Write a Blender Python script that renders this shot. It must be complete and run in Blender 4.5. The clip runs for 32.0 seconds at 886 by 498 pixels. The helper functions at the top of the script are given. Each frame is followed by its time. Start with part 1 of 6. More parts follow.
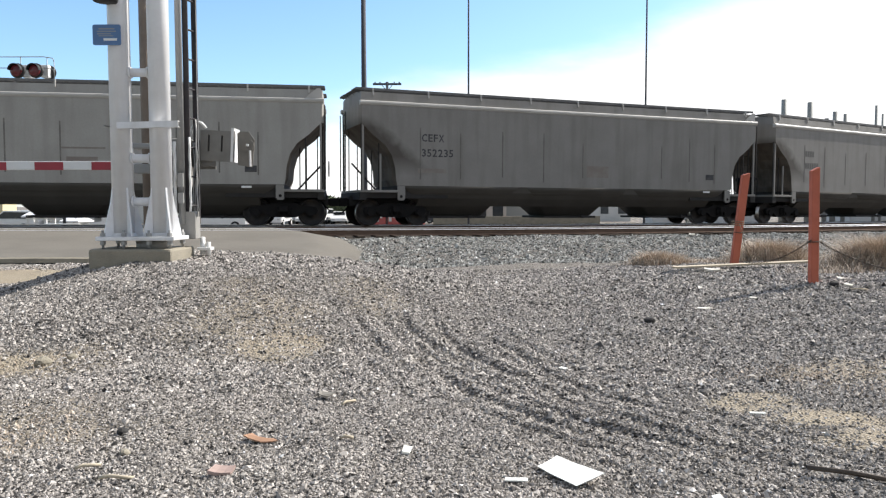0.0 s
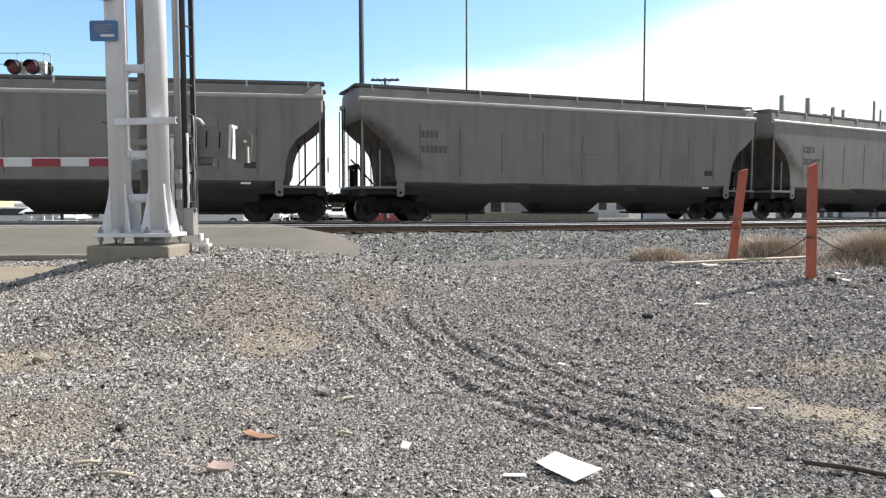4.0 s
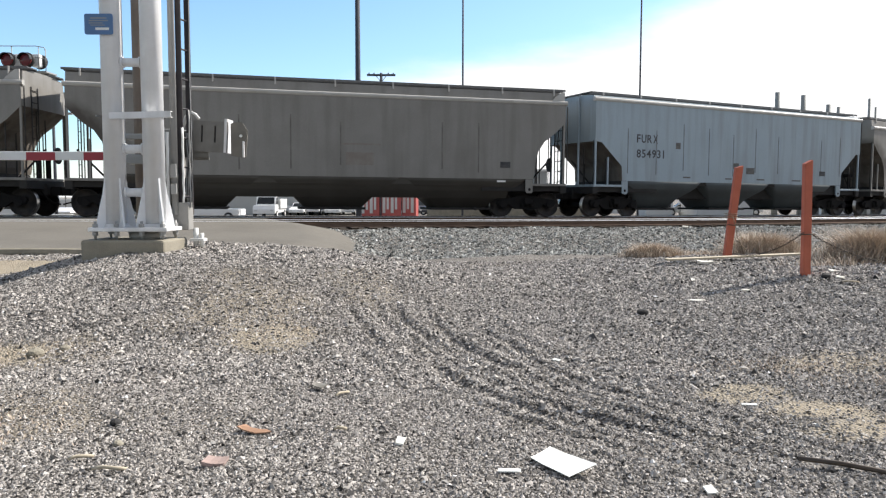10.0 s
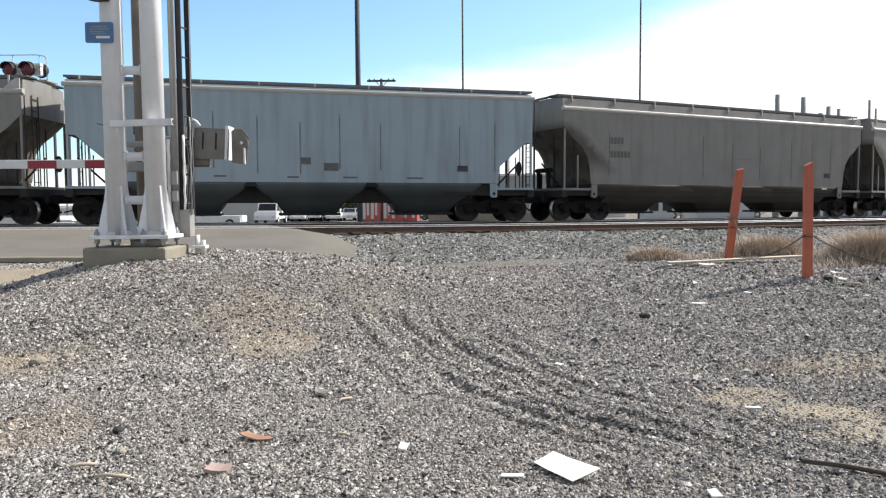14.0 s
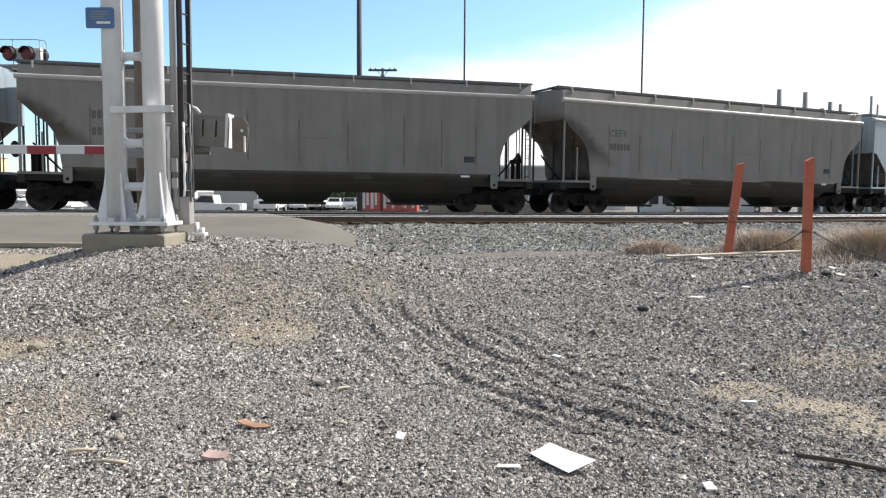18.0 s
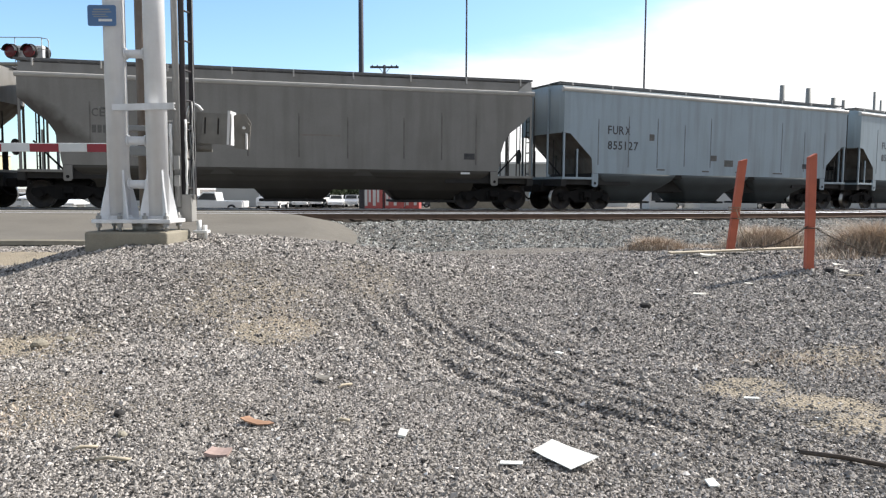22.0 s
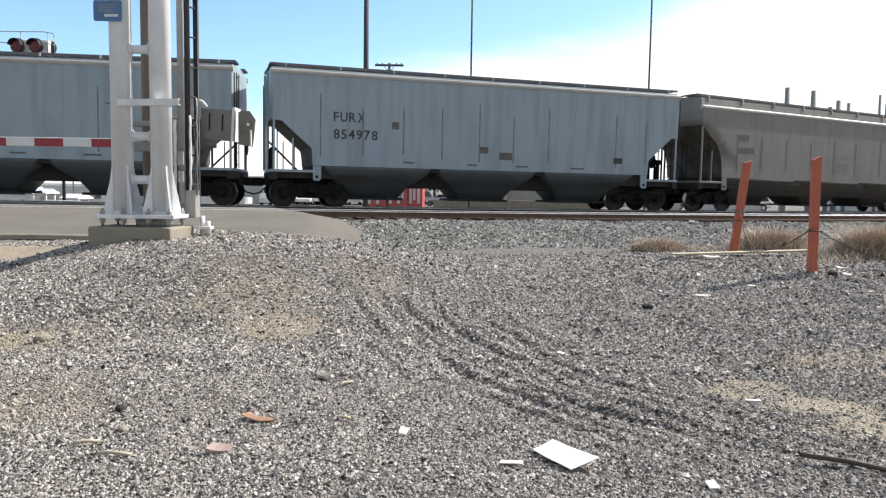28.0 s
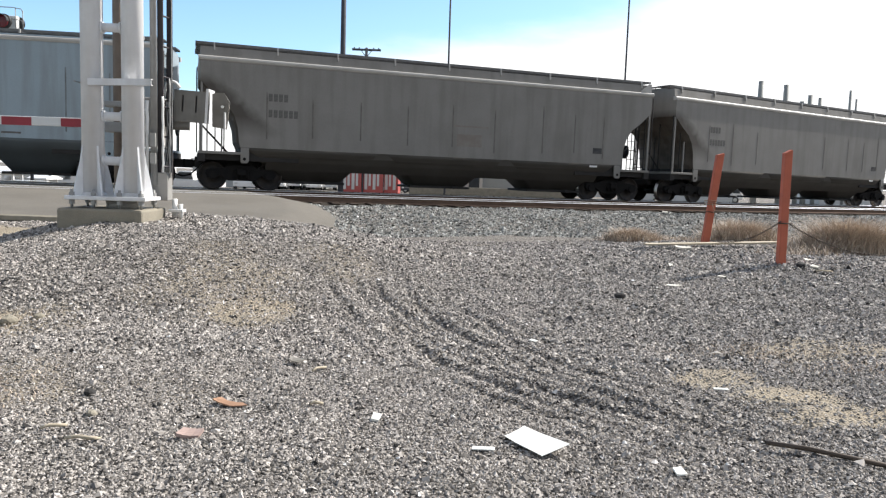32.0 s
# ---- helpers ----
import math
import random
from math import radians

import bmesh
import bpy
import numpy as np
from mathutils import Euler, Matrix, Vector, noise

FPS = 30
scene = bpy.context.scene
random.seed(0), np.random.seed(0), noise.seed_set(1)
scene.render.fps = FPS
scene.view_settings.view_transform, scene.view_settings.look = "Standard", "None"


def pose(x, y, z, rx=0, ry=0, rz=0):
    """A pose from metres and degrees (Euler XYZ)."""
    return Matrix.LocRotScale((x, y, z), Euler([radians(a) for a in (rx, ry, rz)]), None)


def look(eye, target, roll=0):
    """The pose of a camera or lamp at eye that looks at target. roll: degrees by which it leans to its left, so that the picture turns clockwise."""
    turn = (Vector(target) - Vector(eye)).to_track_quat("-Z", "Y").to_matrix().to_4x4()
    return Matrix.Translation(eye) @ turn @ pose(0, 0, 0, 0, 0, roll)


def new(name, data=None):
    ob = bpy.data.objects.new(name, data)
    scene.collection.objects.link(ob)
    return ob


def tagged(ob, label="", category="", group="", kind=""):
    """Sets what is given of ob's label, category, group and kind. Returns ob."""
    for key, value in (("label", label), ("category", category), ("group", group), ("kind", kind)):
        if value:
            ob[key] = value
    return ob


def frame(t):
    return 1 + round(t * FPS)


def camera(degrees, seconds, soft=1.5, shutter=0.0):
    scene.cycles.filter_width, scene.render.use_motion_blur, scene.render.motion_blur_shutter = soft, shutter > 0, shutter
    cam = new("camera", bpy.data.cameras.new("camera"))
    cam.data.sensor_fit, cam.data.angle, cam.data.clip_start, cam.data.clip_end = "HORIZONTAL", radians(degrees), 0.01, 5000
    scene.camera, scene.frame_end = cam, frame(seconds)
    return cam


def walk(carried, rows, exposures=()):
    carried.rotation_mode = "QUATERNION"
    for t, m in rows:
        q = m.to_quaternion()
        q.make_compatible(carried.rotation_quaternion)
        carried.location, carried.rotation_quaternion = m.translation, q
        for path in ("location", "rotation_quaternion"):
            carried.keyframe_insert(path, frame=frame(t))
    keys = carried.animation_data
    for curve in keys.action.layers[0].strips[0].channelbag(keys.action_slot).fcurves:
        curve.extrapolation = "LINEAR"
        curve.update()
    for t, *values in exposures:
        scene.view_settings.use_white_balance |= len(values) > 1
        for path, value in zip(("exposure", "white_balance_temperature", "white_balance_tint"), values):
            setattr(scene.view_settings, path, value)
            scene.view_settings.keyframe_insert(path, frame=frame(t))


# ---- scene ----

# camera: stands beside the crossing, hand-held, turning a little; rows are seconds, turn to the right, tilt down, lean
EYE = (0.0, 0.0, 0.744)
cam = camera(62.19, 32.0, soft=1.25)
VIEW = [
    (0.0, -0.429, 3.380, -0.096),
    (0.5, -0.441, 3.447, -0.065),
    (1.0, -0.489, 3.614, -0.066),
    (1.5, -0.650, 3.769, 0.169),
    (2.0, -0.492, 4.118, 0.287),
    (2.5, -0.397, 4.320, 0.461),
    (3.0, -0.420, 4.179, 0.167),
    (3.5, -0.247, 3.669, -0.123),
    (5.5, -0.574, 3.751, -0.162),
    (6.0, -0.644, 3.641, -0.002),
    (6.5, -0.453, 3.738, 0.194),
    (7.0, -0.220, 3.945, 0.448),
    (7.5, -0.074, 4.111, 0.479),
    (8.0, -0.058, 4.223, 0.566),
    (8.5, -0.045, 4.212, 0.522),
    (9.0, -0.032, 3.942, 0.375),
    (9.5, -0.039, 3.886, 0.279),
    (10.0, 0.052, 4.030, 0.070),
    (10.5, 0.124, 4.196, -0.080),
    (11.0, 0.113, 4.457, -0.083),
    (11.5, 0.042, 4.675, 0.000),
    (12.0, -0.012, 4.747, 0.143),
    (12.5, -0.011, 4.626, 0.213),
    (13.0, -0.028, 4.291, 0.153),
    (13.5, -0.027, 3.902, -0.192),
    (14.0, -0.059, 3.640, -0.401),
    (14.5, -0.043, 3.667, -0.441),
    (16.5, -0.121, 4.644, 0.253),
    (17.0, -0.192, 4.762, 0.377),
    (17.5, -0.059, 4.557, 0.357),
    (18.0, 0.002, 4.368, 0.338),
    (18.5, -0.094, 4.193, 0.355),
    (19.0, -0.184, 3.981, 0.165),
    (19.5, -0.121, 3.688, 0.112),
    (20.0, -0.112, 3.578, 0.154),
    (20.5, -0.030, 3.670, 0.038),
    (21.0, -0.055, 4.009, 0.076),
    (21.5, -0.118, 4.356, 0.144),
    (22.0, -0.173, 4.603, 0.223),
    (22.5, -0.135, 4.719, 0.259),
    (23.0, -0.119, 4.613, 0.346),
    (23.5, -0.081, 4.324, 0.211),
    (24.0, -0.160, 4.039, 0.468),
    (24.5, -0.066, 3.921, 0.314),
    (25.0, 0.039, 4.246, 0.344),
    (25.5, 0.106, 4.707, 0.450),
    (27.5, -0.347, 5.044, 0.989),
    (28.0, -0.389, 4.704, 0.853),
    (28.5, -0.428, 4.581, 0.875),
    (29.0, -0.337, 4.831, 0.844),
    (29.5, -0.349, 5.206, 0.852),
    (30.0, -0.288, 5.503, 1.041),
    (30.5, -0.170, 5.550, 1.224),
    (31.0, 0.286, 5.436, 1.462),
    (31.5, 0.968, 5.399, 1.793),
    (32.0, 1.595, 5.673, 1.851),
]


def aim(turn, down, lean):
    a, d = radians(turn), radians(down)
    way = Vector((math.sin(a) * math.cos(d), math.cos(a) * math.cos(d), -math.sin(d)))
    return look(EYE, Vector(EYE) + way * 10, lean)


walk(cam, [(t, aim(a, d, l)) for t, a, d, l in VIEW])

# ---- light ----
SUN_AZ, SUN_EL = radians(26), radians(42)          # azimuth from +x towards +y
sun_way = Vector((math.cos(SUN_AZ) * math.cos(SUN_EL), math.sin(SUN_AZ) * math.cos(SUN_EL), math.sin(SUN_EL)))
sun = new("sun", bpy.data.lights.new("sun", "SUN"))
sun.data.energy, sun.data.angle, sun.data.color = 5.6, radians(0.6), (1.0, 0.95, 0.88)
sun.matrix_world = look(sun_way * 60, (0, 0, 0))
scene.view_settings.exposure = 0.35

world = bpy.data.worlds.new("sky")
scene.world = world
world.use_nodes = True
wn, wl = world.node_tree.nodes, world.node_tree.links
wn.clear()
w_out, w_bg = wn.new("ShaderNodeOutputWorld"), wn.new("ShaderNodeBackground")
w_sky = wn.new("ShaderNodeTexSky")
w_sky.sky_type, w_sky.sun_disc = "NISHITA", False
w_sky.sun_elevation, w_sky.sun_rotation = SUN_EL, radians(90) - SUN_AZ
w_sky.air_density, w_sky.dust_density, w_sky.ozone_density = 1.0, 0.6, 1.6
w_gain = wn.new("ShaderNodeMix")
w_gain.data_type, w_gain.blend_type = "RGBA", "MULTIPLY"
w_gain.inputs[0].default_value = 1.0
w_gain.inputs[7].default_value = (0.138, 0.162, 0.178, 1)
wl.new(w_sky.outputs[0], w_gain.inputs[6])
w_co = wn.new("ShaderNodeTexCoord")
w_noise = wn.new("ShaderNodeTexNoise")
w_noise.inputs["Scale"].default_value, w_noise.inputs["Detail"].default_value = 3.0, 6.0
w_noise.inputs["Roughness"].default_value = 0.55
w_map = wn.new("ShaderNodeMapping")
w_map.inputs["Scale"].default_value = (1.0, 1.0, 3.5)
wl.new(w_co.outputs["Generated"], w_map.inputs[0])
wl.new(w_map.outputs[0], w_noise.inputs["Vector"])
w_dot = wn.new("ShaderNodeVectorMath")
w_dot.operation = "DOT_PRODUCT"
w_dot.inputs[1].default_value = (0.285, 0.14, -1.0)      # bank of bright cloud low down, higher towards the sun
wl.new(w_co.outputs["Generated"], w_dot.inputs[0])
w_add = wn.new("ShaderNodeMath")
w_add.operation = "MULTIPLY_ADD"
w_add.inputs[1].default_value, w_add.inputs[2].default_value = 0.16, -0.08
wl.new(w_noise.outputs["Fac"], w_add.inputs[0])
w_sum = wn.new("ShaderNodeMath")
w_sum.operation = "ADD"
wl.new(w_dot.outputs["Value"], w_sum.inputs[0])
wl.new(w_add.outputs[0], w_sum.inputs[1])
w_ramp = wn.new("ShaderNodeMapRange")
w_ramp.interpolation_type = "SMOOTHSTEP"
w_ramp.inputs["From Min"].default_value, w_ramp.inputs["From Max"].default_value = -0.06, 0.035
wl.new(w_sum.outputs[0], w_ramp.inputs["Value"])
w_dot2 = wn.new("ShaderNodeVectorMath")
w_dot2.operation = "DOT_PRODUCT"
w_dot2.inputs[1].default_value = (0.0, -0.55, 1.0)       # unseen haze added overhead and behind, for neutral fill light
wl.new(w_co.outputs["Generated"], w_dot2.inputs[0])
w_ramp2 = wn.new("ShaderNodeMapRange")
w_ramp2.interpolation_type = "SMOOTHSTEP"
w_ramp2.inputs["From Min"].default_value, w_ramp2.inputs["From Max"].default_value, w_ramp2.inputs["To Max"].default_value = 0.05, 0.7, 0.7
wl.new(w_dot2.outputs["Value"], w_ramp2.inputs["Value"])
w_fill = wn.new("ShaderNodeMix")
w_fill.data_type = "RGBA"
w_fill.inputs[7].default_value = (0.36, 0.35, 0.335, 1)
wl.new(w_ramp2.outputs["Result"], w_fill.inputs[0])
wl.new(w_gain.outputs[2], w_fill.inputs[6])
w_mix = wn.new("ShaderNodeMix")
w_mix.data_type = "RGBA"
w_mix.inputs[7].default_value = (1.0, 1.0, 1.0, 1)
wl.new(w_ramp.outputs["Result"], w_mix.inputs[0])
wl.new(w_fill.outputs[2], w_mix.inputs[6])
wl.new(w_mix.outputs[2], w_bg.inputs[0])
wl.new(w_bg.outputs[0], w_out.inputs[0])


# ---- materials ----
def rgb(r, g, b):
    return (r, g, b, 1)


def material(name, base, rough=0.7, metal=0.0, second=None, scale=3.0, amount=0.5, grain=0.0, grain_scale=60.0, bump=0.0, bump_scale=80.0,
             streak=None, streak_amount=0.0, spec=0.5, per_object=0.0):
    """Paint, stone or metal: a base colour, patches of a second colour, fine grain, vertical streaks of dirt and a fine relief."""
    m = bpy.data.materials.new(name)
    m.use_nodes = True
    n, l = m.node_tree.nodes, m.node_tree.links
    b = n["Principled BSDF"]
    b.inputs["Roughness"].default_value, b.inputs["Metallic"].default_value = rough, metal
    b.inputs["Specular IOR Level"].default_value = spec
    co = n.new("ShaderNodeTexCoord")

    def noise_of(s, detail=5.0, stretch=None):
        t = n.new("ShaderNodeTexNoise")
        t.inputs["Scale"].default_value, t.inputs["Detail"].default_value = s, detail
        if stretch:
            mp = n.new("ShaderNodeMapping")
            mp.inputs["Scale"].default_value = stretch
            l.new(co.outputs["Object"], mp.inputs[0])
            l.new(mp.outputs[0], t.inputs["Vector"])
        else:
            l.new(co.outputs["Object"], t.inputs["Vector"])
        return t

    def mix(fac, a, c, kind="MIX"):
        x = n.new("ShaderNodeMix")
        x.data_type, x.blend_type = "RGBA", kind
        for k, v in ((0, fac), (6, a), (7, c)):
            if isinstance(v, (int, float, tuple)):
                x.inputs[k].default_value = v
            else:
                l.new(v, x.inputs[k])
        return x.outputs[2]

    def ramp(v, lo, hi, top=1.0):
        r = n.new("ShaderNodeMapRange")
        r.inputs["From Min"].default_value, r.inputs["From Max"].default_value, r.inputs["To Max"].default_value = lo, hi, top
        l.new(v, r.inputs["Value"])
        return r.outputs["Result"]

    col = rgb(*base)
    second = second or tuple(c * 0.75 for c in base)
    col = mix(ramp(noise_of(scale).outputs["Fac"], 0.42, 0.66, amount), col, rgb(*second))
    if streak:
        col = mix(ramp(noise_of(1.0, 6.0, (2.6, 2.6, 0.22)).outputs["Fac"], 0.46, 0.72, streak_amount), col, rgb(*streak))
    if grain:
        g = noise_of(grain_scale, 2.0)
        col = mix(ramp(g.outputs["Fac"], 0.35, 0.65, grain), col, rgb(*(c * 0.45 for c in base)))
    if per_object:
        oi = n.new("ShaderNodeObjectInfo")
        col = mix(ramp(oi.outputs["Random"], 0.0, 1.0, per_object), col, rgb(*(c * 0.5 for c in base)))
    if isinstance(col, tuple):
        b.inputs["Base Color"].default_value = col
    else:
        l.new(col, b.inputs["Base Color"])
    rr = n.new("ShaderNodeMapRange")
    rr.inputs["To Min"].default_value, rr.inputs["To Max"].default_value = max(rough - 0.12, 0.05), min(rough + 0.12, 1.0)
    l.new(noise_of(scale * 2.7).outputs["Fac"], rr.inputs["Value"])
    l.new(rr.outputs["Result"], b.inputs["Roughness"])
    if bump:
        bp = n.new("ShaderNodeBump")
        bp.inputs["Strength"].default_value, bp.inputs["Distance"].default_value = bump, 0.02
        l.new(noise_of(bump_scale, 3.0).outputs["Fac"], bp.inputs["Height"])
        l.new(bp.outputs[0], b.inputs["Normal"])
    return m


M = {}
M["car_gray"] = material("weathered_gray_paint", (0.24, 0.23, 0.213), 0.6, second=(0.192, 0.181, 0.165), scale=0.9, amount=0.5, streak=(0.13, 0.118, 0.1), streak_amount=0.45, grain=0.12, grain_scale=30, bump=0.08, bump_scale=12)
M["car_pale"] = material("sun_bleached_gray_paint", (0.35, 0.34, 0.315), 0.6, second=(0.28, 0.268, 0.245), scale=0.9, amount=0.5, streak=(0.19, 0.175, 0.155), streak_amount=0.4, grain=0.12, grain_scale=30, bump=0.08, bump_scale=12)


def blown_soot(m, end_brown):
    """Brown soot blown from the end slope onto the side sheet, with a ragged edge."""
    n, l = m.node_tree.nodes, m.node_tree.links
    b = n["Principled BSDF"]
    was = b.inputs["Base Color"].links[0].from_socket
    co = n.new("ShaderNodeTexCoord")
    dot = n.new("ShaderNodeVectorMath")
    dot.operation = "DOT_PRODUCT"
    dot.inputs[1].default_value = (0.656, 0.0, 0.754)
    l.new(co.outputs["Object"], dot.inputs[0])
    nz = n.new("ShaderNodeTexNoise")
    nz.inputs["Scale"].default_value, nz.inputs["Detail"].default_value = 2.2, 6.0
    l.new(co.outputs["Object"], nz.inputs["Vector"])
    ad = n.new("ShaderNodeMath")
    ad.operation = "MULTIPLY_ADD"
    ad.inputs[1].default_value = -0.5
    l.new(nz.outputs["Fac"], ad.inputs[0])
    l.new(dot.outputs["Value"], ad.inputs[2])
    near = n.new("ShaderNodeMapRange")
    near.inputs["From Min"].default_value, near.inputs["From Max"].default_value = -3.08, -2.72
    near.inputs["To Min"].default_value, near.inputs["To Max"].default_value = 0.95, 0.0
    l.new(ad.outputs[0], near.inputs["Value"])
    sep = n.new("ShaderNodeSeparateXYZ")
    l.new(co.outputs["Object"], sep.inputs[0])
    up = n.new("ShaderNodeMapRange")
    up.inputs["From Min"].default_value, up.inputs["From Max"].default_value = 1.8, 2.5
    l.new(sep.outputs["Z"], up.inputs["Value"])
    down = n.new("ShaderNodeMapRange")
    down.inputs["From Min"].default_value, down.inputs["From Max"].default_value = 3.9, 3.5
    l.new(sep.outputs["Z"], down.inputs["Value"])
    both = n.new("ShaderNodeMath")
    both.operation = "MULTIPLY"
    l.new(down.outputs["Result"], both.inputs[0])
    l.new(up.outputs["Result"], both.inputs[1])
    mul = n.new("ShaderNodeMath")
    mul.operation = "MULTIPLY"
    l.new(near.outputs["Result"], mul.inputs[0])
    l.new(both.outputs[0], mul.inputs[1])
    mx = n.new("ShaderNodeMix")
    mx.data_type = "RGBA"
    mx.inputs[7].default_value = rgb(*end_brown)
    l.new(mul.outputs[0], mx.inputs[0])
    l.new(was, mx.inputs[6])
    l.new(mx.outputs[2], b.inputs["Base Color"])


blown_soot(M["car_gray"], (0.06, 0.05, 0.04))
M["car_blue"] = material("pale_blue_gray_paint", (0.318, 0.39, 0.44), 0.5, second=(0.275, 0.335, 0.375), scale=0.8, amount=0.4, streak=(0.19, 0.205, 0.205), streak_amount=0.55, grain=0.08, grain_scale=30, bump=0.06, bump_scale=12)
M["chord"] = material("pale_top_chord", (0.46, 0.445, 0.42), 0.45, second=(0.32, 0.305, 0.275), scale=2.0, amount=0.4)
M["car_under"] = material("grimy_underframe", (0.03, 0.0275, 0.026), 0.85, second=(0.018, 0.0165, 0.0155), scale=2.0, amount=0.7, grain=0.3, grain_scale=40)
# hopper undersides: dirty paint, with the shade below the car put into its colour
M["belly_blue"] = material("shaded_dirty_blue_hopper_steel", (0.105, 0.123, 0.132), 0.7, second=(0.075, 0.085, 0.09), scale=0.8, amount=0.5)
M["rib_blue"] = material("faint_rib_line", (0.15, 0.165, 0.17), 0.8, second=(0.24, 0.27, 0.285), scale=4, amount=0.7)
M["belly"] = material("shaded_dirty_hopper_steel", (0.075, 0.069, 0.06), 0.7, second=(0.052, 0.046, 0.039), scale=0.8, amount=0.5)
M["end_brown"] = material("dark_brown_end_sheet", (0.12, 0.1, 0.08), 0.85, second=(0.055, 0.044, 0.034), scale=1.6, amount=0.8, streak=(0.2, 0.18, 0.155), streak_amount=0.4)
M["truck"] = material("black_truck_iron", (0.011, 0.0105, 0.011), 0.85, spec=0.2, second=(0.02, 0.017, 0.015), scale=5, amount=0.6)
M["wheel"] = material("wheel_steel", (0.02, 0.0185, 0.018), 0.6, metal=0.3, second=(0.065, 0.048, 0.038), scale=4, amount=0.6)
M["tread"] = material("polished_tread", (0.45, 0.44, 0.42), 0.3, metal=1.0, second=(0.3, 0.28, 0.26), scale=9)
M["rib_dark"] = material("dark_rib_line", (0.13, 0.12, 0.11), 0.8, second=(0.2, 0.19, 0.17), scale=4, amount=0.7)
M["letter"] = material("black_stencil", (0.035, 0.035, 0.04), 0.7, second=(0.16, 0.16, 0.15), scale=7, amount=0.35)
M["faded"] = material("faded_stencil", (0.11, 0.106, 0.1), 0.8, second=(0.2, 0.192, 0.178), scale=9, amount=0.5)
M["rust_panel"] = material("faded_rust_panel", (0.21, 0.18, 0.16), 0.8, second=(0.245, 0.232, 0.208), scale=3, amount=0.8)
M["roofboard"] = material("galvanised_grating", (0.16, 0.16, 0.16), 0.6, metal=0.3, second=(0.1, 0.1, 0.1), scale=6)
M["mast"] = material("aluminium_white_paint", (0.83, 0.835, 0.845), 0.4, second=(0.68, 0.68, 0.68), scale=1.8, amount=0.6, streak=(0.42, 0.39, 0.35), streak_amount=0.5, grain=0.06, grain_scale=14, bump=0.05, bump_scale=40)
M["concrete"] = material("weathered_concrete", (0.30, 0.27, 0.21), 0.9, second=(0.2, 0.18, 0.14), scale=4, amount=0.6, grain=0.25, grain_scale=90, bump=0.3, bump_scale=60)
M["asphalt"] = material("old_asphalt", (0.2, 0.185, 0.16), 0.9, spec=0.15, second=(0.155, 0.143, 0.124), scale=0.7, amount=0.6, grain=0.35, grain_scale=120, bump=0.25, bump_scale=150)
M["rail_top"] = material("shiny_rail_head", (0.86, 0.85, 0.83), 0.3, metal=0.55, second=(0.5, 0.47, 0.44), scale=3)
M["rail"] = material("rusty_rail", (0.17, 0.115, 0.085), 0.85, spec=0.1, second=(0.11, 0.075, 0.058), scale=4, grain=0.2, grain_scale=80)
# bed colour holds oil stains and the shade the train casts
M["bed"] = material("shaded_oily_ballast", (0.075, 0.066, 0.058), 0.95, spec=0.0, second=(0.045, 0.04, 0.036), scale=1.5, amount=0.7, grain=0.5, grain_scale=30, bump=0.8, bump_scale=26)
M["tie"] = material("weathered_tie_wood", (0.08, 0.062, 0.048), 0.9, spec=0.1, second=(0.06, 0.05, 0.045), scale=5, grain=0.3, grain_scale=50, per_object=0.4)
M["orange"] = material("sun_faded_orange_paint", (0.47, 0.125, 0.072), 0.75, second=(0.34, 0.092, 0.055), scale=4, amount=0.6, streak=(0.3, 0.1, 0.05), streak_amount=0.4, bump=0.1, bump_scale=60)
M["black_steel"] = material("black_ladder_steel", (0.03, 0.026, 0.03), 0.55, second=(0.06, 0.045, 0.04), scale=6)
M["blue_sign"] = material("blue_enamel", (0.085, 0.175, 0.35), 0.4, second=(0.12, 0.22, 0.38), scale=5)
M["white"] = material("white_paint", (0.8, 0.8, 0.78), 0.5, second=(0.66, 0.65, 0.62), scale=5, amount=0.4)
M["red"] = material("red_reflective_sheet", (0.36, 0.035, 0.05), 0.45, second=(0.28, 0.03, 0.04), scale=6)


# ---- helpers for meshes ----
def part(name, bm, mat, parent=None, label="", m=None):
    """Links a bmesh as one mesh object, under a thing or a part when a parent is given."""
    me = bpy.data.meshes.new(name)
    bm.to_mesh(me)
    bm.free()
    for x in (mat if isinstance(mat, (list, tuple)) else [mat]):
        me.materials.append(x)
    return share(name, me, parent, label, m)


def share(name, me, parent=None, label="", m=None):
    ob = new(name, me)
    if parent:
        ob.parent = parent
    if m is not None:
        ob.matrix_basis = m
    if label:
        ob["label"] = label
    return ob


def thing(name, m, label, category, group="", kind=""):
    e = new(name)
    e.matrix_basis = m
    e.empty_display_size = 0.1
    return tagged(e, label, category, group, kind)


def box(bm, x0, x1, y0, y1, z0, z1, m=None, bevel=0.0):
    v = [bm.verts.new((x, y, z)) for z in (z0, z1) for x, y in ((x0, y0), (x1, y0), (x1, y1), (x0, y1))]
    fs = [bm.faces.new([v[i] for i in q]) for q in ((3, 2, 1, 0), (4, 5, 6, 7), (0, 1, 5, 4), (1, 2, 6, 5), (2, 3, 7, 6), (3, 0, 4, 7))]
    if bevel:
        r = bmesh.ops.bevel(bm, geom=list({e for f in fs for e in f.edges}), offset=bevel, segments=2, affect="EDGES", profile=0.5)
        v = list({x for f in r["faces"] for x in f.verts} | {x for x in v if x.is_valid})
    if m is not None:
        bmesh.ops.transform(bm, matrix=m, verts=v)
    return bm


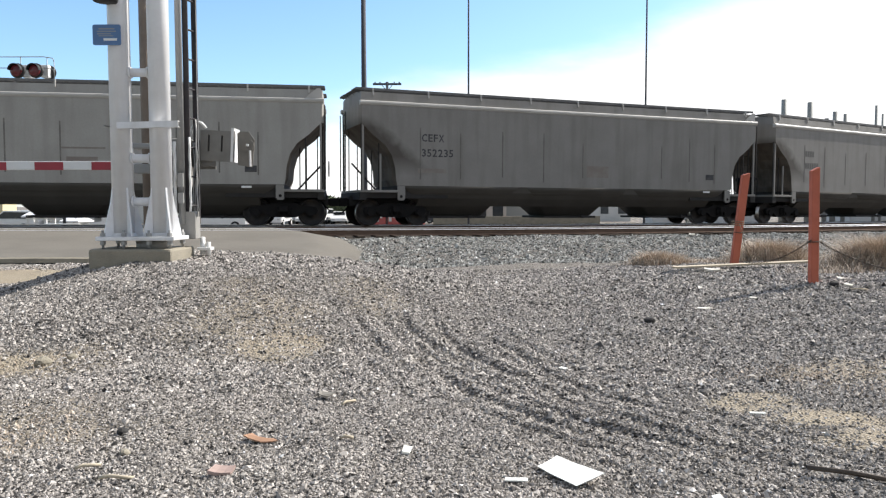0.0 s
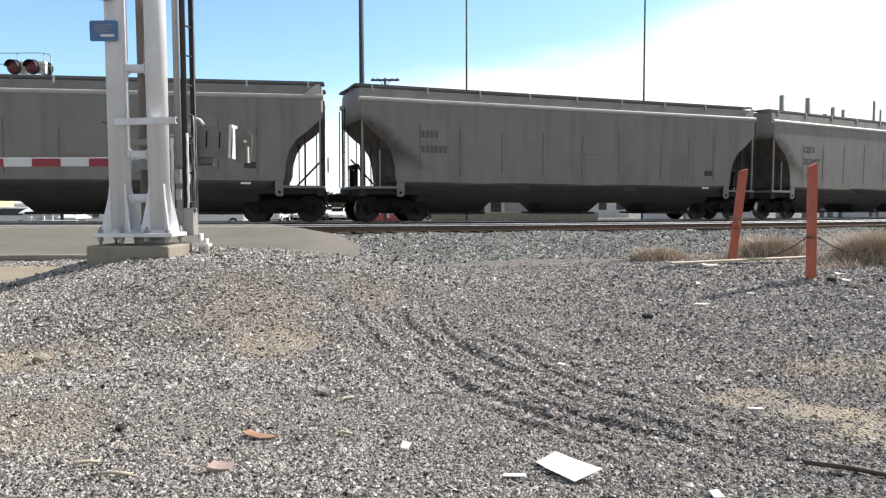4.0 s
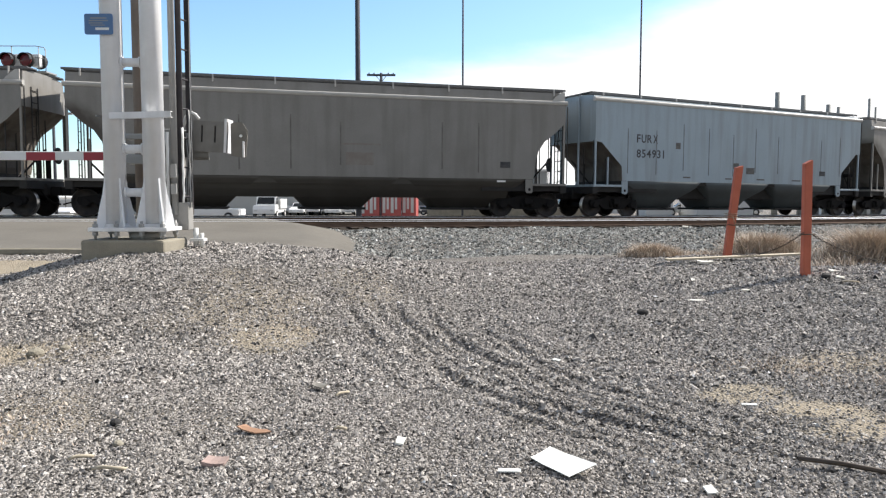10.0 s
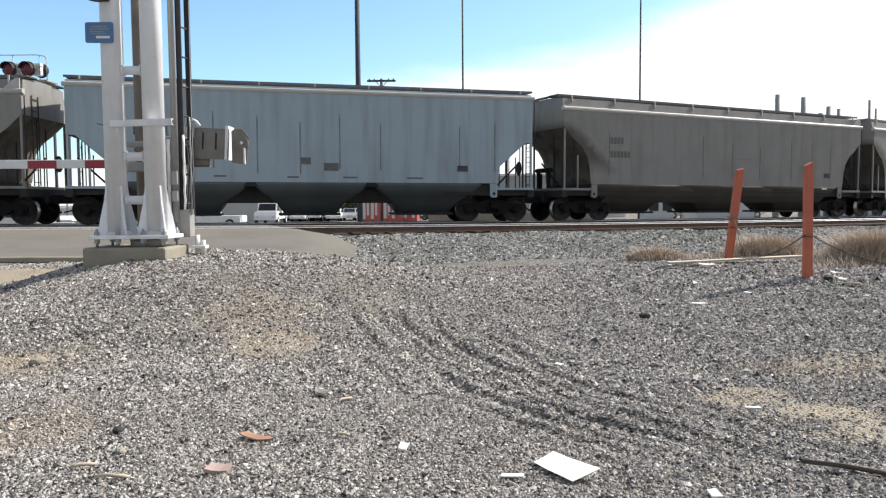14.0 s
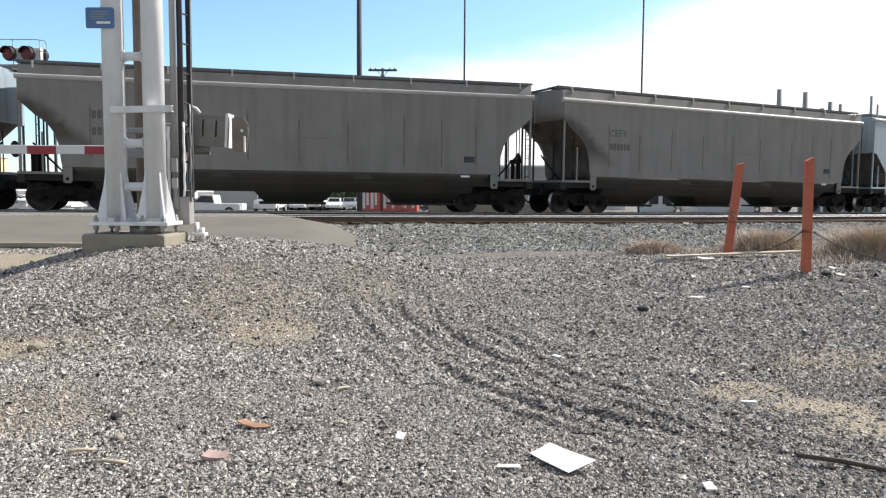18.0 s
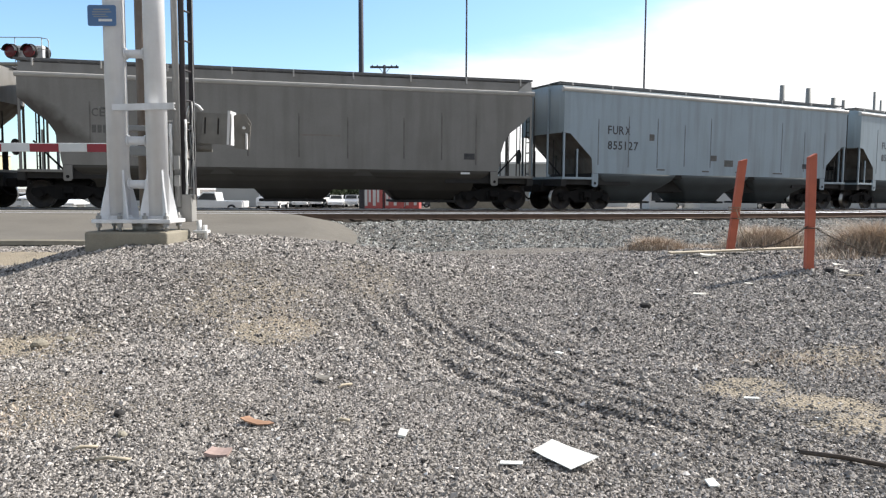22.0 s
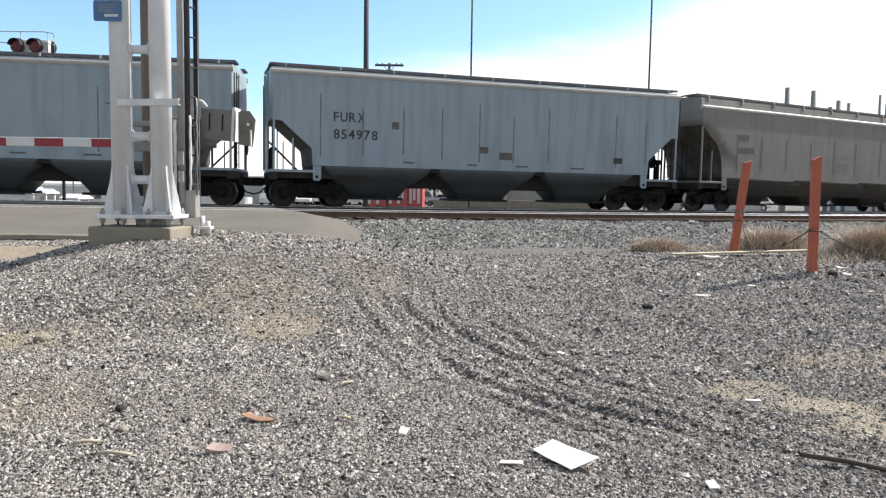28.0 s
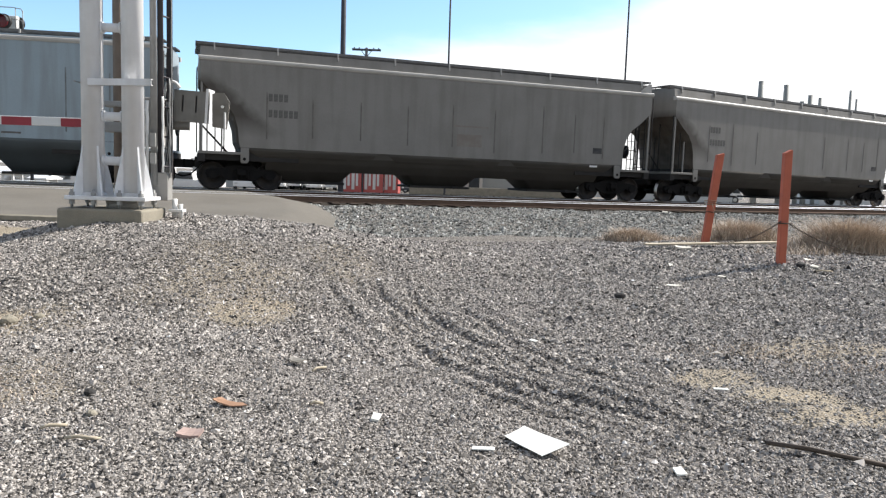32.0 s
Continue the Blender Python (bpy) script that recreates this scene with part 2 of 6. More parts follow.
def rod(bm, a, b, r0, r1=None, seg=10, smooth=True):
    """A round bar from a to b."""
    a, b = Vector(a), Vector(b)
    r1 = r0 if r1 is None else r1
    d = b - a
    q = d.to_track_quat("Z", "Y").to_matrix()
    rings = []
    for p, r in ((a, r0), (b, r1)):
        rings.append([bm.verts.new(p + q @ Vector((r * math.cos(2 * math.pi * i / seg), r * math.sin(2 * math.pi * i / seg), 0))) for i in range(seg)])
    for i in range(seg):
        f = bm.faces.new((rings[0][i], rings[0][(i + 1) % seg], rings[1][(i + 1) % seg], rings[1][i]))
        f.smooth = smooth
    bm.faces.new(rings[0][::-1])
    bm.faces.new(rings[1])
    return bm


def tube(bm, pts, r, seg=8):
    """A round bar through several points."""
    rings = []
    pts = [Vector(p) for p in pts]
    for i, p in enumerate(pts):
        d = pts[min(i + 1, len(pts) - 1)] - pts[max(i - 1, 0)]
        q = d.to_track_quat("Z", "Y").to_matrix()
        rings.append([bm.verts.new(p + q @ Vector((r * math.cos(2 * math.pi * k / seg), r * math.sin(2 * math.pi * k / seg), 0))) for k in range(seg)])
    for a, b in zip(rings, rings[1:]):
        # line up the rings
        k0 = min(range(seg), key=lambda k: (b[k].co - a[0].co).length)
        for k in range(seg):
            f = bm.faces.new((a[k], a[(k + 1) % seg], b[(k0 + k + 1) % seg], b[(k0 + k) % seg]))
            f.smooth = True
    bm.faces.new(rings[0][::-1])
    bm.faces.new(rings[-1])
    return bm


def prism(bm, outline, axis, lo, hi):
    """An outline (pairs) pushed along an axis: 'y' takes (x, z) pairs, 'x' takes (y, z), 'z' takes (x, y)."""
    put = {"y": lambda p, d: (p[0], d, p[1]), "x": lambda p, d: (d, p[0], p[1]), "z": lambda p, d: (p[0], p[1], d)}[axis]
    a = [bm.verts.new(put(p, lo)) for p in outline]
    b = [bm.verts.new(put(p, hi)) for p in outline]
    n = len(outline)
    for i in range(n):
        bm.faces.new((a[i], a[(i + 1) % n], b[(i + 1) % n], b[i]))
    bm.faces.new(a[::-1])
    bm.faces.new(b)
    bmesh.ops.recalc_face_normals(bm, faces=bm.faces)
    return bm


def lathe(bm, profile, axis="y", seg=28, smooth=True):
    """Turns a profile of (radius, along) pairs round an axis."""
    rings = []
    for r, h in profile:
        ring = []
        for i in range(seg):
            a = 2 * math.pi * i / seg
            c, s = r * math.cos(a), r * math.sin(a)
            ring.append(bm.verts.new((c, h, s) if axis == "y" else (c, s, h) if axis == "z" else (h, c, s)))
        rings.append(ring)
    for a, b in zip(rings, rings[1:]):
        for i in range(seg):
            bm.faces.new((a[i], a[(i + 1) % seg], b[(i + 1) % seg], b[i])).smooth = smooth
    for ring in (rings[0], rings[-1]):
        bm.faces.new(ring)
    bmesh.ops.recalc_face_normals(bm, faces=bm.faces)
    return bm


def letters(text, size, mat):
    """Flat lettering as a mesh, from the built-in font, standing upright and read from -y."""
    cu = bpy.data.curves.new("lettering", "FONT")
    cu.body, cu.size, cu.extrude, cu.resolution_u, cu.offset = text, size, 0.002, 2, 0.007
    ob = new("lettering", cu)
    me = bpy.data.meshes.new_from_object(ob.evaluated_get(bpy.context.evaluated_depsgraph_get()))
    bpy.data.objects.remove(ob)
    me.transform(Matrix.Rotation(radians(90), 4, "X"))
    me.materials.clear()
    me.materials.append(mat)
    return me


# ---- the plan: a curved double track ----
GRADE = -0.0058
GAP = 4.55                                            # between the centre lines of the two tracks


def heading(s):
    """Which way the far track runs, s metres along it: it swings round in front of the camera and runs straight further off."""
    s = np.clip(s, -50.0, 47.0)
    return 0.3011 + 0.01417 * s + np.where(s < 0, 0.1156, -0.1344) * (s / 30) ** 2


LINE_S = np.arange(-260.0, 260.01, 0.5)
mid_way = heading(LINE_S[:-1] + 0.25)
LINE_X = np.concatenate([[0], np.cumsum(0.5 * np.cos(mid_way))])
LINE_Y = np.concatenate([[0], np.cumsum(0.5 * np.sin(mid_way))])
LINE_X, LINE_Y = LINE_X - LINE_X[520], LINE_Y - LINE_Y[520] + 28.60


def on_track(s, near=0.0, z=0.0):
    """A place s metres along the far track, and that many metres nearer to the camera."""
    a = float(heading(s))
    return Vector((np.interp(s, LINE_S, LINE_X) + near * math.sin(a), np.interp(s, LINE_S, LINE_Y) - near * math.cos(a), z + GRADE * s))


def track_yaw(s):
    return math.degrees(float(heading(s)))


def near_of(x, y):
    """Metres from the far track's centre line, towards the camera, and metres along it (arrays allowed)."""
    x, y = np.asarray(x, dtype=float), np.asarray(y, dtype=float)
    s = np.clip(x + 0.35 * np.maximum(y - 28, 0), -200, 200)
    for k in range(7):
        a = heading(s)
        dx, dy = x - np.interp(s, LINE_S, LINE_X), y - np.interp(s, LINE_S, LINE_Y)
        s = np.clip(s + (dx * np.cos(a) + dy * np.sin(a)) / np.clip(1 + 0.0142 * (dx * np.sin(a) - dy * np.cos(a)), 0.6, 1.4), -250, 250)
    a = heading(s)
    near = (x - np.interp(s, LINE_S, LINE_X)) * np.sin(a) - (y - np.interp(s, LINE_S, LINE_Y)) * np.cos(a)
    return np.where(y > 75, -40.0, near), s


def blend(a, b, v):
    t = np.clip((v - a) / (b - a), 0, 1)
    return t * t * (3 - 2 * t)


def road_edge(y):
    """x of the road's right edge."""
    return -2.45 - 0.43 * np.logaddexp(0, 2 * (y - 18.3)) / 2 - 1.6 * np.clip((15.5 - y) / 2.0, 0, 1) ** 2


def is_road(x, y):
    """0 to 1: the asphalt of the road and of the crossing."""
    return blend(0.9, -0.9, x - road_edge(y)) * blend(13.6, 13.9, y + 0.02 * x)


def ground_z(x, y):
    u, s = near_of(x, y)
    z = -0.62 + 0 * x
    bal = -0.24 + GRADE * s
    z = z + (bal - z) * blend(11.5, 6.4, u)                                   # ballast shoulder
    z = np.where(u < -2.6, bal + (-1.32 - bal) * blend(-2.6, -7.5, u), z)      # bank behind the tracks
    # mound that carries the signal mast
    d = np.hypot((x + 3.3) / np.where(x < -3.3, 0.9, 1.15), (y - 10.2))
    z = z + 0.66 * blend(4.6, 0.7, d) * blend(14.6, 12.2, y)
    # flat shelf of dirt beside the mound, level with the gutter
    z = z + np.maximum(-0.33 - z, 0) * blend(-4.0, -5.0, x) * blend(7.6, 9.0, y) * blend(15.2, 14.2, y)
    # shallow rise of gravel on the right, by the posts
    z = z + 0.37 * blend(6.4, 1.2, np.hypot((x - 6.5) / 1.3, y - 11.0))
    z = z + 0.02 * np.sin(1.3 * x + 0.7 * y) + 0.015 * np.sin(2.1 * y - 1.1 * x)
    # wheel ruts that sweep away to the left
    rut = x - 15.14 / np.maximum(y, 2.0) + 1.58 + 0.035 * np.sin(1.7 * y)
    for k, (q, deep, half) in enumerate(((0.17, 0.016, 0.05), (-0.1, 0.034, 0.05), (-0.29, 0.017, 0.04), (-0.48, 0.048, 0.062), (-0.63, 0.02, 0.04),
                                         (-0.77, 0.05, 0.064), (-0.9, 0.022, 0.04), (-1.05, 0.042, 0.058), (-1.32, 0.036, 0.055), (-1.6, 0.018, 0.05))):
        bent = rut - q - 0.03 * np.sin(2.6 * y + 1.9 * k)
        line = np.exp(-(bent / half) ** 2) - 0.4 * np.exp(-((bent - 1.7 * half) / (0.9 * half)) ** 2)
        worn = np.clip(0.62 + 0.3 * np.sin(1.9 * y + 2.4 * k) + 0.26 * np.sin(5.3 * y + 3.0 * x + 1.7 * k) * np.sin(3.1 * y - 2.0 * x + k), 0, 1.1)
        z = z - 0.85 * deep * line * worn * blend(9.2, 7.0, y) * blend(3.2, 4.6, y)
    # scuffed hollows and humps
    z = z + 0.014 * np.sin(4.3 * x + 2.9 * y + 1.0) * np.sin(3.7 * y - 2.2 * x) + 0.008 * np.sin(9.1 * x - 4.0 * y) * np.sin(8.3 * y + 3.0 * x)
    # road
    r = is_road(x, y)
    zr = np.where(u > 1.2, (-0.03 + GRADE * s) + (-0.26 - (-0.03 + GRADE * s)) * blend(6.2, 12.0, u), -0.03 + GRADE * s)
    zr = np.where(u < -2.0, -0.03 + (-1.32 + 0.03) * blend(-2.4, -12.0, u), zr)
    return z + (zr - z) * r


def dirt(x, y):
    """0 to 1: where tan dirt shows through the stones."""
    d = 0 * x
    for cx, cy, rx, ry, k in ((-2.0, 7.3, 1.1, 1.5, 0.6), (-1.5, 6.7, 0.55, 0.7, 0.85), (-3.7, 6.1, 0.9, 0.6, 0.95), (-2.7, 4.4, 0.6, 0.9, 0.6), (2.85, 5.7, 0.9, 0.5, 0.62), (3.6, 5.9, 1.2, 0.4, 0.75), (2.1, 5.0, 0.42, 0.26, 0.85), (2.4, 4.62, 0.5, 0.26, 0.9), (2.75, 4.25, 0.6, 0.25, 0.85), (1.9, 14.6, 2.6, 0.5, 0.8),
                              (6.5, 13.2, 3.4, 0.9, 0.8), (7.6, 11.2, 2.0, 0.8, 0.6), (-6.6, 11.4, 2.4, 1.5, 1.0), (-8.6, 12.2, 2.6, 1.4, 1.0), (-3.6, 5.0, 1.6, 0.9, 0.35), (-1.6, 4.4, 1.0, 0.7, 0.3), (-1.0, 8.6, 0.7, 0.8, 0.5), (-0.2, 6.4, 0.5, 0.4, 0.3)):
        wob = 0.35 * np.sin(3.1 * x + 1.7 * y + cx) + 0.3 * np.sin(5.3 * y - 4.1 * x + cy) + 0.2 * np.sin(9.0 * x + 7.0 * y)
        d = np.maximum(d, k * blend(1.25, 0.35, np.hypot((x - cx) / rx, (y - cy) / ry) + 0.35 * wob))
    return d


# ---- ground ----
def spread(lo, hi, step, far_lo, far_hi, grow=1.22):
    """Even steps from lo to hi, then ever longer ones out to the far limits."""
    v = list(np.arange(lo, hi + step / 2, step))
    d = step
    while v[-1] < far_hi:
        d *= grow
        v.append(v[-1] + d)
    d = step
    while v[0] > far_lo:
        d *= grow
        v.insert(0, v[0] - d)
    return np.array(v)


def sheet(name, xs, ys, zf, mat, smooth=True):
    X, Y = np.meshgrid(xs, ys)
    Z = zf(X, Y)
    co = np.stack([X, Y, Z], -1).reshape(-1, 3)
    nx, ny = len(xs), len(ys)
    i = np.arange(nx * ny).reshape(ny, nx)
    q = np.stack([i[:-1, :-1], i[:-1, 1:], i[1:, 1:], i[1:, :-1]], -1).reshape(-1, 4)
    return mesh_of(name, co, q, mat, smooth)


def mesh_of(name, co, faces, mat, smooth=False):
    """A mesh from arrays of points and of equal-sided faces."""
    me = bpy.data.meshes.new(name)
    n, k = faces.shape
    me.vertices.add(len(co))
    me.vertices.foreach_set("co", np.ascontiguousarray(co, dtype=np.float32).ravel())
    me.loops.add(n * k)
    me.loops.foreach_set("vertex_index", np.ascontiguousarray(faces, dtype=np.int32).ravel())
    me.polygons.add(n)
    me.polygons.foreach_set("loop_start", np.arange(0, n * k, k, dtype=np.int32))
    me.polygons.foreach_set("use_smooth", np.full(n, smooth))
    me.materials.append(mat)
    me.update(calc_edges=True)
    return me


def ground_material():
    """Crushed gray stone with tan dirt showing through in patches."""
    m = bpy.data.materials.new("gravel_and_dirt")
    m.use_nodes = True
    n, l = m.node_tree.nodes, m.node_tree.links
    b = n["Principled BSDF"]
    b.inputs["Roughness"].default_value = 0.95
    b.inputs["Specular IOR Level"].default_value = 0.2
    co = n.new("ShaderNodeTexCoord")
    v = n.new("ShaderNodeTexVoronoi")
    v.inputs["Scale"].default_value = 48.0
    l.new(co.outputs["Object"], v.inputs["Vector"])
    sep = n.new("ShaderNodeSeparateColor")
    l.new(v.outputs["Color"], sep.inputs[0])
    cr = n.new("ShaderNodeValToRGB")
    for pos, c in ((0.0, (0.045, 0.04, 0.034)), (0.45, (0.11, 0.098, 0.084)), (0.8, (0.2, 0.18, 0.158)), (1.0, (0.36, 0.33, 0.295))):
        e = cr.color_ramp.elements[0] if pos == 0 else cr.color_ramp.elements[1] if pos == 1 else cr.color_ramp.elements.new(pos)
        e.position, e.color = pos, rgb(*c)
    l.new(sep.outputs[0], cr.inputs[0])
    nz = n.new("ShaderNodeTexNoise")
    nz.inputs["Scale"].default_value, nz.inputs["Detail"].default_value = 9.0, 6.0
    l.new(co.outputs["Object"], nz.inputs["Vector"])
    at_ = n.new("ShaderNodeAttribute")
    at_.attribute_name = "dirt"
    mr = n.new("ShaderNodeMath")
    mr.operation, mr.use_clamp = "MULTIPLY_ADD", True
    mr.inputs[2].default_value = -0.15
    ad = n.new("ShaderNodeMath")
    ad.operation = "ADD"
    l.new(nz.outputs["Fac"], ad.inputs[0])
    ad.inputs[1].default_value = 0.55
    l.new(at_.outputs["Fac"], mr.inputs[0])
    l.new(ad.outputs[0], mr.inputs[1])
    mx = n.new("ShaderNodeMix")
    mx.data_type = "RGBA"
    mx.inputs[7].default_value = (0.36, 0.305, 0.225, 1)
    l.new(mr.outputs[0], mx.inputs[0])
    l.new(cr.outputs[0], mx.inputs[6])
    l.new(mx.outputs[2], b.inputs["Base Color"])
    bp = n.new("ShaderNodeBump")
    bp.inputs["Strength"].default_value, bp.inputs["Distance"].default_value = 0.9, 0.02
    bp.invert = True
    l.new(v.outputs["Distance"], bp.inputs["Height"])
    l.new(bp.outputs[0], b.inputs["Normal"])
    return m


def stone_material(name, dark, pale):
    m = bpy.data.materials.new(name)
    m.use_nodes = True
    n, l = m.node_tree.nodes, m.node_tree.links
    b = n["Principled BSDF"]
    b.inputs["Roughness"].default_value = 0.85
    b.inputs["Specular IOR Level"].default_value = 0.3
    ge = n.new("ShaderNodeNewGeometry")
    cr = n.new("ShaderNodeValToRGB")
    for pos, k in ((0.0, 0.0), (0.35, 0.13), (0.7, 0.42), (1.0, 1.0)):
        e = cr.color_ramp.elements[0] if pos == 0 else cr.color_ramp.elements[1] if pos == 1 else cr.color_ramp.elements.new(pos)
        e.position, e.color = pos, rgb(*(a + (c - a) * k for a, c in zip(dark, pale)))
    l.new(ge.outputs["Random Per Island"], cr.inputs[0])
    l.new(cr.outputs[0], b.inputs["Base Color"])
    return m


M["gravel"] = ground_material()
M["stone"] = stone_material("crushed_stone", (0.022, 0.02, 0.0185), (0.58, 0.535, 0.49))
M["ballast"] = stone_material("track_ballast", (0.045, 0.045, 0.042), (0.49, 0.49, 0.46))

ground = share("ground", sheet("ground", spread(-8, 9, 0.06, -1500, 1500), spread(1.2, 20, 0.06, -400, 2500),
                               lambda x, y: ground_z(x, y) - 0.03 * blend(0.0, 0.3, is_road(x, y)), M["gravel"]))
gco = np.empty(len(ground.data.vertices) * 3, dtype=np.float32)
ground.data.vertices.foreach_get("co", gco)
gco = gco.reshape(-1, 3)
ground.data.attributes.new("dirt", "FLOAT", "POINT").data.foreach_set("value", np.ascontiguousarray(dirt(gco[:, 0], gco[:, 1]), dtype=np.float32))
tagged(ground, "gray crushed-stone ground with tan dirt patches", "ground", kind="structure")

# the road: a sheet of its own whose right edge sweeps round
ry = spread(13.7, 26, 0.1, 13.69, 140, 1.15)
ru = np.concatenate([np.linspace(-0.8, 1.0, 19), np.linspace(1.2, 8, 34), np.linspace(8.5, 60, 24)])
RY, RU = np.meshgrid(ry, ru, indexing="ij")
RX = road_edge(RY) - RU
RZ = ground_z(RX, RY) + 0.014 - 0.07 * blend(-0.35, -0.8, RU + 0.12 * np.sin(RY * 3.1) + 0.06 * np.sin(RY * 8.3)) - 0.06 * blend(13.95, 13.72, RY)
i0 = np.arange(RX.size).reshape(RX.shape)
road = share("road", mesh_of("road", np.stack([RX, RY, RZ], -1).reshape(-1, 3),
                             np.stack([i0[:-1, 1:], i0[:-1, :-1], i0[1:, :-1], i0[1:, 1:]], -1).reshape(-1, 4), M["asphalt"], True))
tagged(road, "worn gray asphalt road ramping up over the crossing", "road", kind="structure")


# pale concrete gutter along the near edge of the road
gx = np.arange(-34.0, -4.9, 0.3)
gp = [(-0.02, -0.05), (0.0, 0.03), (0.05, 0.045), (0.13, 0.02), (0.22, 0.02), (0.26, 0.04), (0.28, -0.05)]
GX, GK = np.meshgrid(gx, np.arange(len(gp)), indexing="ij")
GY = 13.62 - 0.02 * GX + np.array([p[0] for p in gp])[GK]
GZ = -0.275 + 0.004 * np.sin(GX * 2.3) + np.array([p[1] for p in gp])[GK]
g0 = np.arange(GX.size).reshape(GX.shape)
gutter = share("gutter", mesh_of("gutter", np.stack([GX, GY, GZ], -1).reshape(-1, 3), np.stack([g0[:-1, :-1], g0[1:, :-1], g0[1:, 1:], g0[:-1, 1:]], -1).reshape(-1, 4), M["concrete"]))
tagged(gutter, "pale worn concrete gutter along the road", "gutter", kind="structure")


# ---- tracks ----
bs = np.arange(-70, 111, 0.75)
bu = np.linspace(-2.7, 6.15, 40)
BS, BU = np.meshgrid(bs, bu, indexing="ij")
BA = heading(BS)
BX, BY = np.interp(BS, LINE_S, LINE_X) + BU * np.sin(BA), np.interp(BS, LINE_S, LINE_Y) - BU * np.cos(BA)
BZ = ground_z(BX, BY) + 0.012 + 0.012 * np.sin(BS * 7.0 + BU * 5.0) - 0.1 * blend(0.05, 0.5, is_road(BX, BY)) - 0.05 * blend(5.9, 6.15, BU) - 0.05 * blend(-2.4, -2.7, BU)
b0 = np.arange(BX.size).reshape(BX.shape)
bed = share("track_bed", mesh_of("track_bed", np.stack([BX, BY, BZ], -1).reshape(-1, 3), np.stack([b0[:-1, :-1], b0[:-1, 1:], b0[1:, 1:], b0[1:, :-1]], -1).reshape(-1, 4)[:, ::-1], M["bed"], True))
tagged(bed, "oil-stained ballast bed under the tracks, darkened for the train's shade", "track bed", kind="structure")

def rail_strip(name, near, mats, s0=-70.0, s1=110.0):
    """One rail along the curve: foot, web and head."""
    prof = [(-0.07, -0.18), (0.07, -0.18), (0.07, -0.165), (0.012, -0.14), (0.012, -0.05), (0.036, -0.038), (0.036, -0.018), (0.031, -0.008), (0.02, -0.002), (-0.02, -0.002), (-0.031, -0.008), (-0.036, -0.018), (-0.036, -0.038), (-0.012, -0.05), (-0.012, -0.14), (-0.07, -0.165)]
    ss = np.arange(s0, s1 + 0.1, 1.5)
    co, k = [], len(prof)
    for s in ss:
        for o, z in prof:
            co.append(on_track(s, near + o, z))
    fs = []
    for a in range(len(ss) - 1):
        for b in range(k):
            fs.append((a * k + b, a * k + (b + 1) % k, (a + 1) * k + (b + 1) % k, (a + 1) * k + b))
    me = mesh_of(name, np.array(co), np.array(fs)[:, ::-1], mats[0])
    me.materials.append(mats[1])
    for p in me.polygons:
        b = p.index % k
        if b in (6, 7, 8, 9):
            p.material_index = 1
    return me


for tn, base in (("railway_track", 0.0), ("railway_track", GAP)):
    tr = thing(tn, Matrix(), "steel rails on dark ties in ballast, gently curved" if base else "steel rails under the passing train, on dark ties", "track", "parallel tracks", "structure")
    for o in (-0.7535, 0.7535):
        share("rail", rail_strip("rail", base + o, (M["rail"], M["rail_top"])), tr)
    bm = bmesh.new()
    box(bm, -0.115, 0.115, -1.3, 1.3, -0.36, -0.185, bevel=0.012)
    tie = bpy.data.meshes.new("tie")
    bm.to_mesh(tie)
    bm.free()
    tie.materials.append(M["tie"])
    for k in range(-14, 130):
        s = k * 0.52
        p = on_track(s, base)
        share("tie", tie, tr, m=pose(p.x, p.y, p.z + random.uniform(-0.012, 0.006), 0, 0, track_yaw(s) + random.uniform(-0.6, 0.6)))


# ---- grain cars ----
def wheel_mesh():
    bm = bmesh.new()
    for sgn in (-1, 1):
        y = 0.7535 * sgn
        lathe(bm, [(0.10, y + 0.11 * sgn), (0.11, y + 0.05 * sgn), (0.36, y + 0.02 * sgn), (0.39, y + 0.075 * sgn), (0.425, y + 0.075 * sgn), (0.43, y - 0.055 * sgn), (0.455, y - 0.065 * sgn), (0.45, y - 0.09 * sgn), (0.38, y - 0.09 * sgn), (0.35, y - 0.03 * sgn), (0.1, y - 0.03 * sgn)], "y", 26)
    for v in bm.verts:
        v.co.x *= 1.12
        v.co.z *= 1.12
    rod(bm, (0, -0.95, 0), (0, 0.95, 0), 0.085, seg=12)
    me = bpy.data.meshes.new("wheelset")
    bm.to_mesh(me)
    bm.free()
    me.materials.append(M["wheel"])
    me.materials.append(M["tread"])
    for p in me.polygons:
        r = [math.hypot(me.vertices[v].co.x, me.vertices[v].co.z) for v in p.vertices]
        if min(r) > 0.455 and abs(sum(me.vertices[v].co.y for v in p.vertices) / len(p.vertices)) > 0.75 - 0.06:
            p.material_index = 1
    return me


